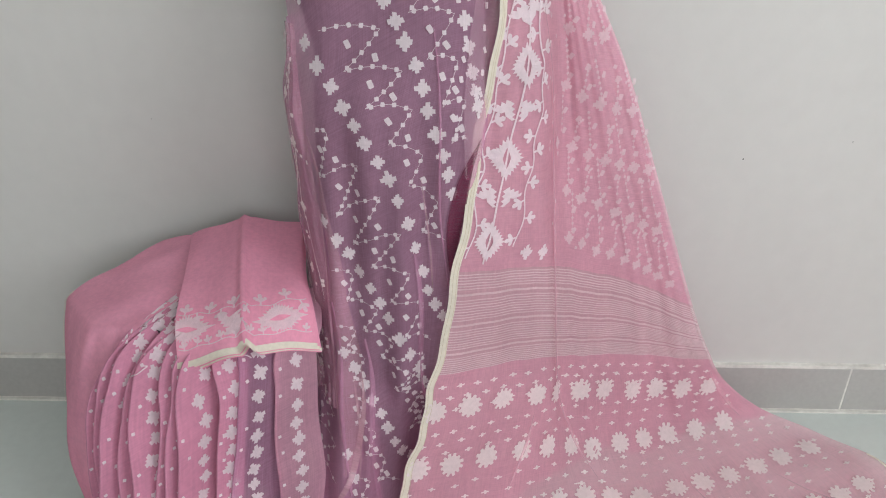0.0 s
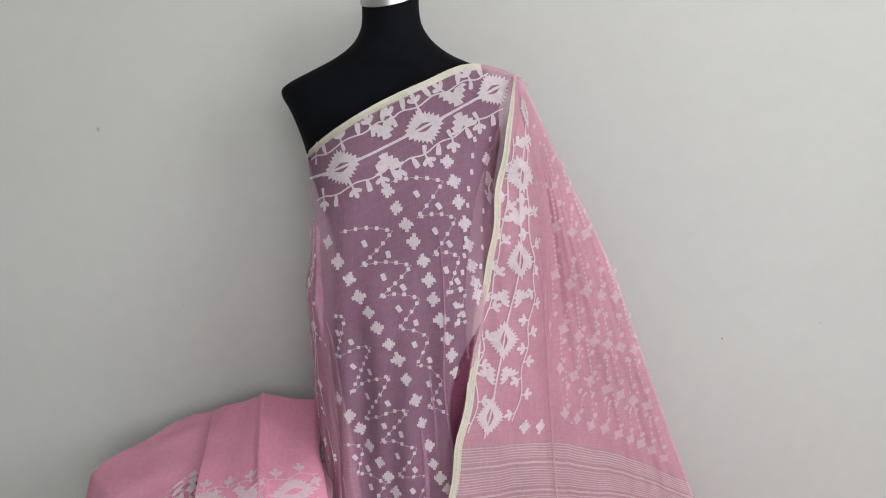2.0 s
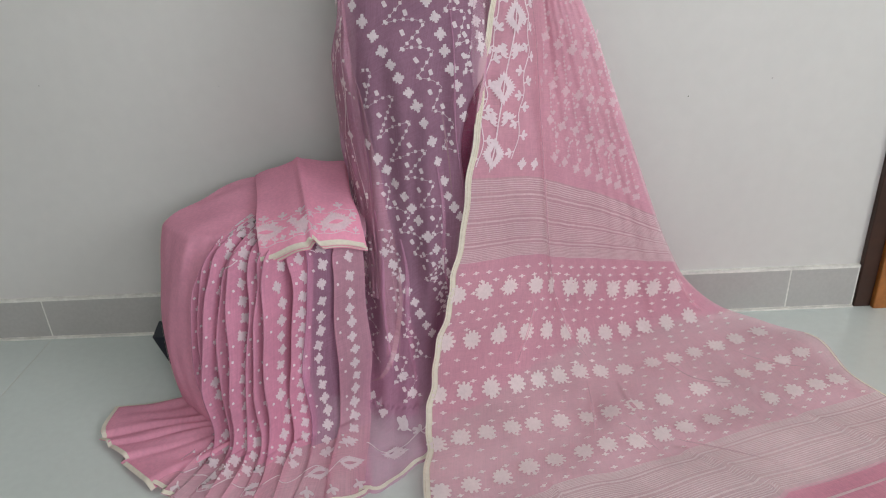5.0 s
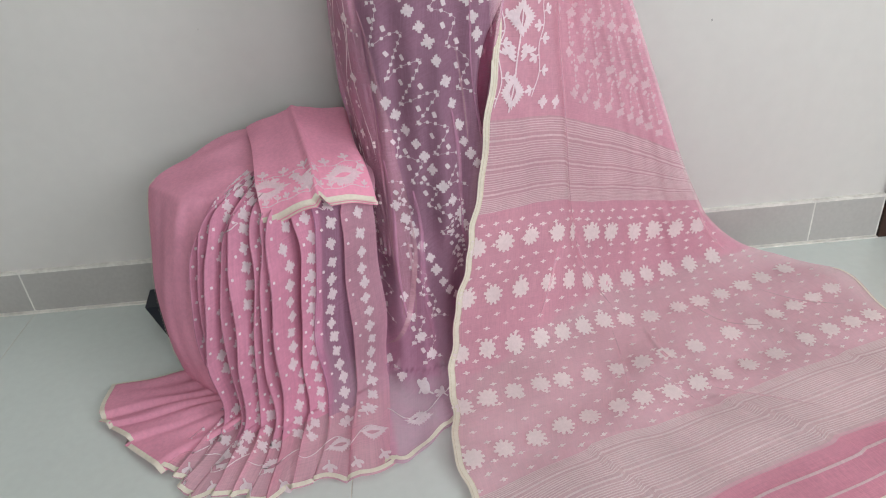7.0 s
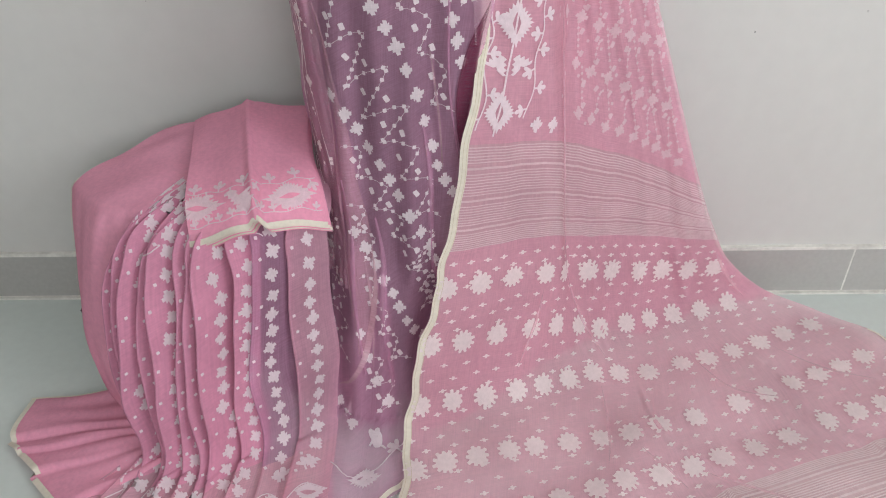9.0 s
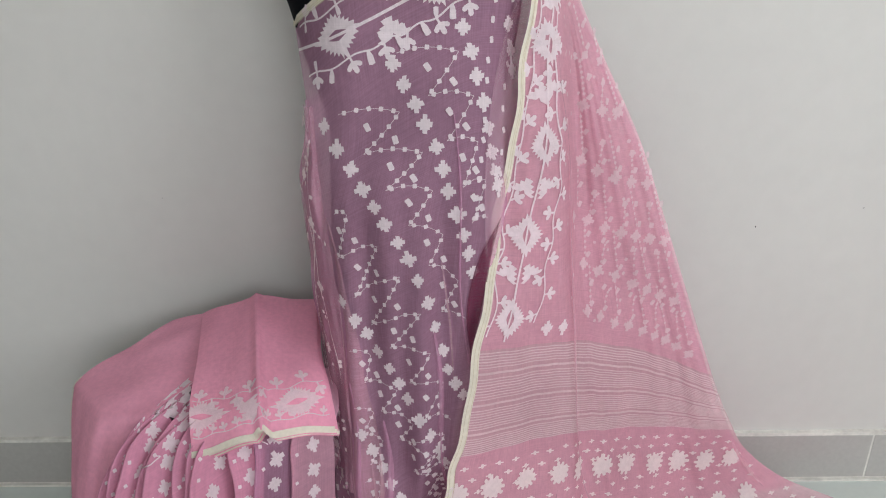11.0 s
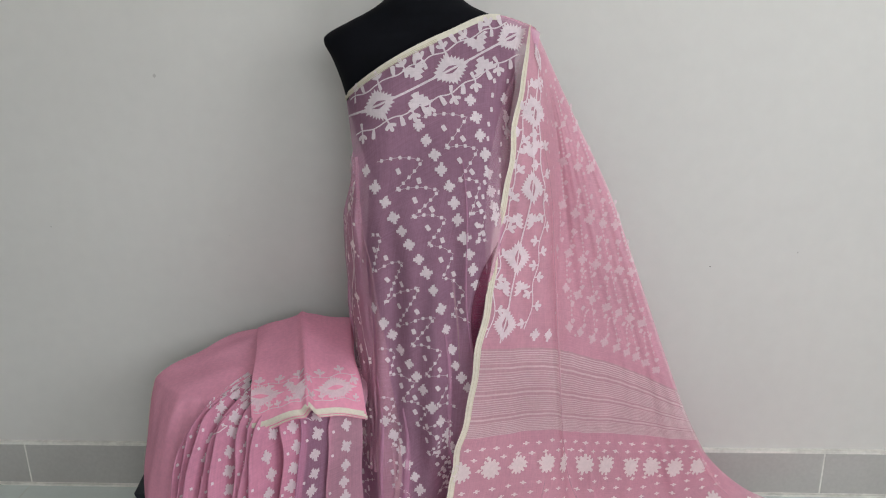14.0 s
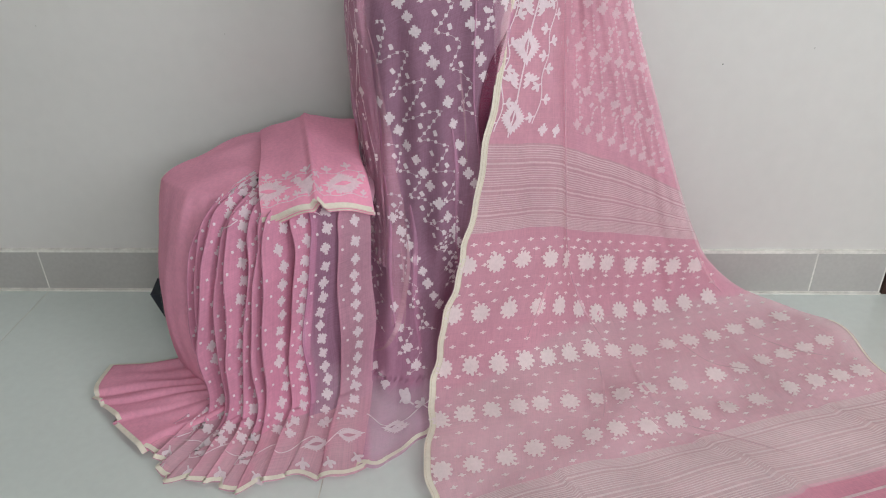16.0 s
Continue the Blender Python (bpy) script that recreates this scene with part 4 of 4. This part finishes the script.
for heights, places in FLOWER_ROWS:
    for u in places:
        v = curve(heights, 2 * u) + random.uniform(-0.015, 0.015)
        w.single("large_flower", SOFTWHITE, pal, u, v, flower_shape(random.choice((10, 11, 12)), 0.80, 0.08), 0.037 * random.uniform(0.95, 1.08), random.uniform(0, 3))
w = Weave(pallu, 0.002, -1)
for k in range(26):
    v = 5.42 + 0.21 * k
    near = abs(v - round(v)) < 0.13 and v > 5.8
    n = 20
    for i in range(n):
        u = across(v, (i + (0.3 if k % 2 else 0.8)) / n) + random.uniform(-0.003, 0.003)
        if not near and u < 0.985:
            w.add(u, v + random.uniform(-0.02, 0.02), dash_shape(), 0.0135, random.uniform(-0.15, 0.15))
w.finish("dash_weave", SOFTWHITE, pal, "small white woven dashes")
w = Weave(pallu, 0.0016, -1)
for v0, v1, n in ((4.03, 5.18, 39), (10.80, 11.95, 37)):
    for i in range(n):
        if i % 11 in (6, 8):
            continue
        v = v0 + (v1 - v0) * i / (n - 1)
        w.ribbon([(0.012 + 0.985 * k / 90, v) for k in range(91)], 0.0034 if i % 11 == 7 else 0.0017)
w.ribbon([(0.012 + 0.985 * k / 90, 12.32) for k in range(91)], 0.005)
w.ribbon([(0.25 + 0.70 * k / 60, 12.68) for k in range(61)], 0.004)
w.finish("stripe_weave", STRIPE, pal, "fine pale woven stripes")
# the saree end's bright fold lines, painted on as paler ribbons
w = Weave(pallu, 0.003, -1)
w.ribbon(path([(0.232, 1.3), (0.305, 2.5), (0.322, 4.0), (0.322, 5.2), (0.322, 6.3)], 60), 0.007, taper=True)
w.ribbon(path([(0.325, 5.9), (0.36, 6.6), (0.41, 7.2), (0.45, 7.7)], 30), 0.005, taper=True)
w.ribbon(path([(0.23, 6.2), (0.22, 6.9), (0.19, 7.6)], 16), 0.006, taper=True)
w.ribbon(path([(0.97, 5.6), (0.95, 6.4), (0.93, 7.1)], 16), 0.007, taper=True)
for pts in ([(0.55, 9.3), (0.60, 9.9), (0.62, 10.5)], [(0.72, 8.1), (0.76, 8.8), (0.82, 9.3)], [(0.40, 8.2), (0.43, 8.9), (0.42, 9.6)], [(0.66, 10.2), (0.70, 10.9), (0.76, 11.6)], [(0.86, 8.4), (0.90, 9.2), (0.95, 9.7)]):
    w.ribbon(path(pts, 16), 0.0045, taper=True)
w.finish("pale_fold_line", FOLD_LINE, pal, "pale fold strip laid over the cloth")
w = Weave(pallu, 0.0024, -1)
w.ribbon([(0.009 - 0.003 * min(v / 26, 1), v / 10) for v in range(0, 131)], 0.0118)
side_border = w.finish("border", CREAM, pal, "cream selvedge")
w = Weave(pallu, 0.0030, -1)
for off in (-0.003, 0.003):
    w.ribbon([(0.008 + off * 1.6, v / 10) for v in range(0, 131)], 0.0006)
w.finish("golden_edging", GOLD, side_border, "thin golden lines")
w = Weave(pallu, 0.0024, -1)
w.ribbon([(0.996, 8.8 + 4.2 * i / 40) for i in range(41)], 0.004)
w.ribbon([(0.01 + 0.98 * i / 60, 12.98) for i in range(61)], 0.008)
w.finish("end_border", CREAM, pal, "cream selvedge")

# ---- woven figures of the pleated saree ----
w, spots = Weave(pleats, 0.0022, -1), []
for k in range(PLEATS):
    span = EDGES[k + 1] - EDGES[k]
    u, v = EDGES[k] + 0.56 * span, 0.35 + 0.1 * (k % 3)
    w.low, w.high = EDGES[k] + 0.15 * span, EDGES[k] + 0.97 * span
    while v < 4.45:
        w.single("woven_flower", PLEATWHITE, second, u + random.uniform(-0.006, 0.006), v, bud_shape(), 0.0215 * random.uniform(0.88, 1.1), random.uniform(-0.4, 0.4))
        spots.append((EDGES[k] + span * random.uniform(0.22, 0.34), v + 0.06))
        length = ((pleats(u, v + 0.01) - pleats(u, v)).length) / 0.01
        v += 0.029 / max(length, 0.03)
w = Weave(pleats, 0.0022, -1)
for i, (u, v) in enumerate(spots):
    if i % 3 != 1:
        w.add(u, v, [dot_shape()], 0.0048, random.uniform(-0.4, 0.4))
w.finish("dot_weave", WHITE, second, "small white woven dots")
w = Weave(pleats, 0.0022, -1)
for u, v in ((0.245, 4.55), (0.48, 4.6), (0.745, 4.62), (0.93, 4.6)):
    w.add(u, v, medallion_shape(5, 0.7), 0.050, random.uniform(-0.3, 0.3))
w.ribbon([(0.02 + 0.96 * i / 80, 4.6 + 0.08 * math.sin(i * 0.4)) for i in range(81)], 0.0018)
for i, u in enumerate((0.033, 0.10, 0.17, 0.245, 0.32, 0.40, 0.475, 0.545, 0.625, 0.72, 0.77, 0.86, 0.91, 0.95)):
    w.add(u, 4.6 + 0.2 * (1 if i % 2 else -1), leaf_shape(), 0.024, 0 if i % 2 else math.pi)
w.finish("hem_weave", PLEATWHITE, second, "white woven vine along the hem")
w = Weave(pleats, 0.006, -1)
for u, v, turn in ((0.30, 1.15, 1), (0.42, 1.55, -1), (0.25, 1.9, 1), (0.72, 1.1, -1)):
    w.ribbon([(u + 0.012 * turn * math.sin(i * 0.35), v + 0.016 * i + 0.02 * math.sin(i * 0.6)) for i in range(12)], 0.0016)
w.finish("loose_thread", PLEATWHITE, second, "loose white thread ends")
w = Weave(pleats, 0.0022, -1)
w.ribbon([(i / 150, 4.965) for i in range(151)], 0.008)
w.finish("hem_border", CREAM, second, "cream selvedge")
w = Weave(flap, 0.002, -1)
w.ribbon([(0.012, 2.0 + 4.9 * i / 40) for i in range(41)], 0.0035)
w.finish("flap_border", CREAM, second, "cream selvedge")
w = Weave(floor_fold, 0.0018, -1)
w.ribbon([(i / 60, 1.955) for i in range(61)], 0.009)
w.ribbon([(0.01, 0.2 + 1.75 * i / 20) for i in range(21)], 0.004)
w.finish("fold_border", CREAM, second, "cream selvedge")

# ---- woven figures of the blouse piece ----
w = Weave(blouse, 0.0022, -1)
w.low, w.high = 0.004, 0.996
for u, v in ((0.09, 2.22), (0.77, 2.28)):
    w.single("medallion", PALE, piece, u, v, medallion_shape(7, 0.52, 0.42), 0.076, 0.0)
for u, v, a in ((0.42, 2.05, 0.1), (0.46, 2.55, 3.2)):
    w.add(u, v, spray_shape(), 0.036, a)
for v0, s0 in ((1.92, 1), (2.62, -1)):
    line = [(0.02 + 0.96 * i / 40, v0 + 0.03 * math.sin(i * 0.7)) for i in range(41)]
    w.ribbon(line, 0.0014)
    for i in range(2, 40, 4):
        w.add(*line[i], leaf_shape(), 0.019 if s0 > 0 else 0.013, (math.pi if s0 < 0 or (i // 4) % 2 == 0 else 0) + random.uniform(-0.3, 0.3))
w.finish("border_weave", PALE, piece, "white woven leafy lines")
for k in range(3):
    w = Weave(lambda u, v, k=k: blouse(u, v) + Vector((0.002 * k, 0.004 * k, -0.006 * k)), 0.0016, -1)
    w.ribbon([(i / 40, 2.94) for i in range(41)], 0.0085 if k == 0 else 0.005)
    w.finish("cream_edge", CREAM, layers[k], "cream selvedge")
# ---- tiles ----
floor = tagged(box("floor", -3.0, 3.1, 0.6, 4.0, -0.05, -0.0008, JOINT), "glossy pale grey-green tiled floor", "floor", kind="structure")
TILE = 0.776
tile_mesh = None
for i in range(-4, 5):
    for j in range(6):
        x0, y1 = -0.2 + i * TILE, 3.99 - j * TILE
        a, b, c, d = max(x0 + 0.001, -3.0), min(x0 + TILE - 0.001, 3.1), max(y1 - TILE + 0.001, 0.6), y1 - 0.001
        if b - a < 0.05 or d - c < 0.05:
            continue
        under(box("tile", a, b, c, d, -0.03, 0.0, FLOOR, 0.0008), floor)
board = tagged(new("baseboard"), "grey tile skirting with white grout lines", "skirting", kind="structure")
for i in range(-5, 4):
    a, b = -0.2 + 0.6 * i, -0.2 + 0.6 * (i + 1)
    a, b = max(a, -3.0) + 0.0016, min(b, 1.758) - 0.0016
    if b - a > 0.03:
        under(box("tile", a, b, 3.990, 4.0, 0.005, 0.104, SKIRT, 0.001), board)
under(box("grout_bead", -3.0, 1.76, 3.983, 3.9905, 0.0, 0.0035, GROUT), board, "white grout")
under(box("grout_line", -3.0, 1.76, 3.9906, 4.0, 0.0, 0.1105, GROUT), board, "white grout")

# small scuffs on the plaster
for x, z, r, dark in ((1.319, 0.530, 0.0014, True), (0.213, 0.925, 0.0035, False), (1.49, 0.56, 0.0018, False), (-0.05, 0.62, 0.0015, False), (0.05, 1.15, 0.002, False), (0.33, 0.60, 0.0012, False)):
    ring = [(x + r * random.uniform(0.5, 1.1) * math.cos(a), 3.9988, z + 1.3 * r * random.uniform(0.5, 1.1) * math.sin(a)) for a in [k * 0.698 for k in range(9)]]
    under(mesh_object("scuff", ring, [tuple(range(9))], [BLACK if dark else SCUFF]), back)
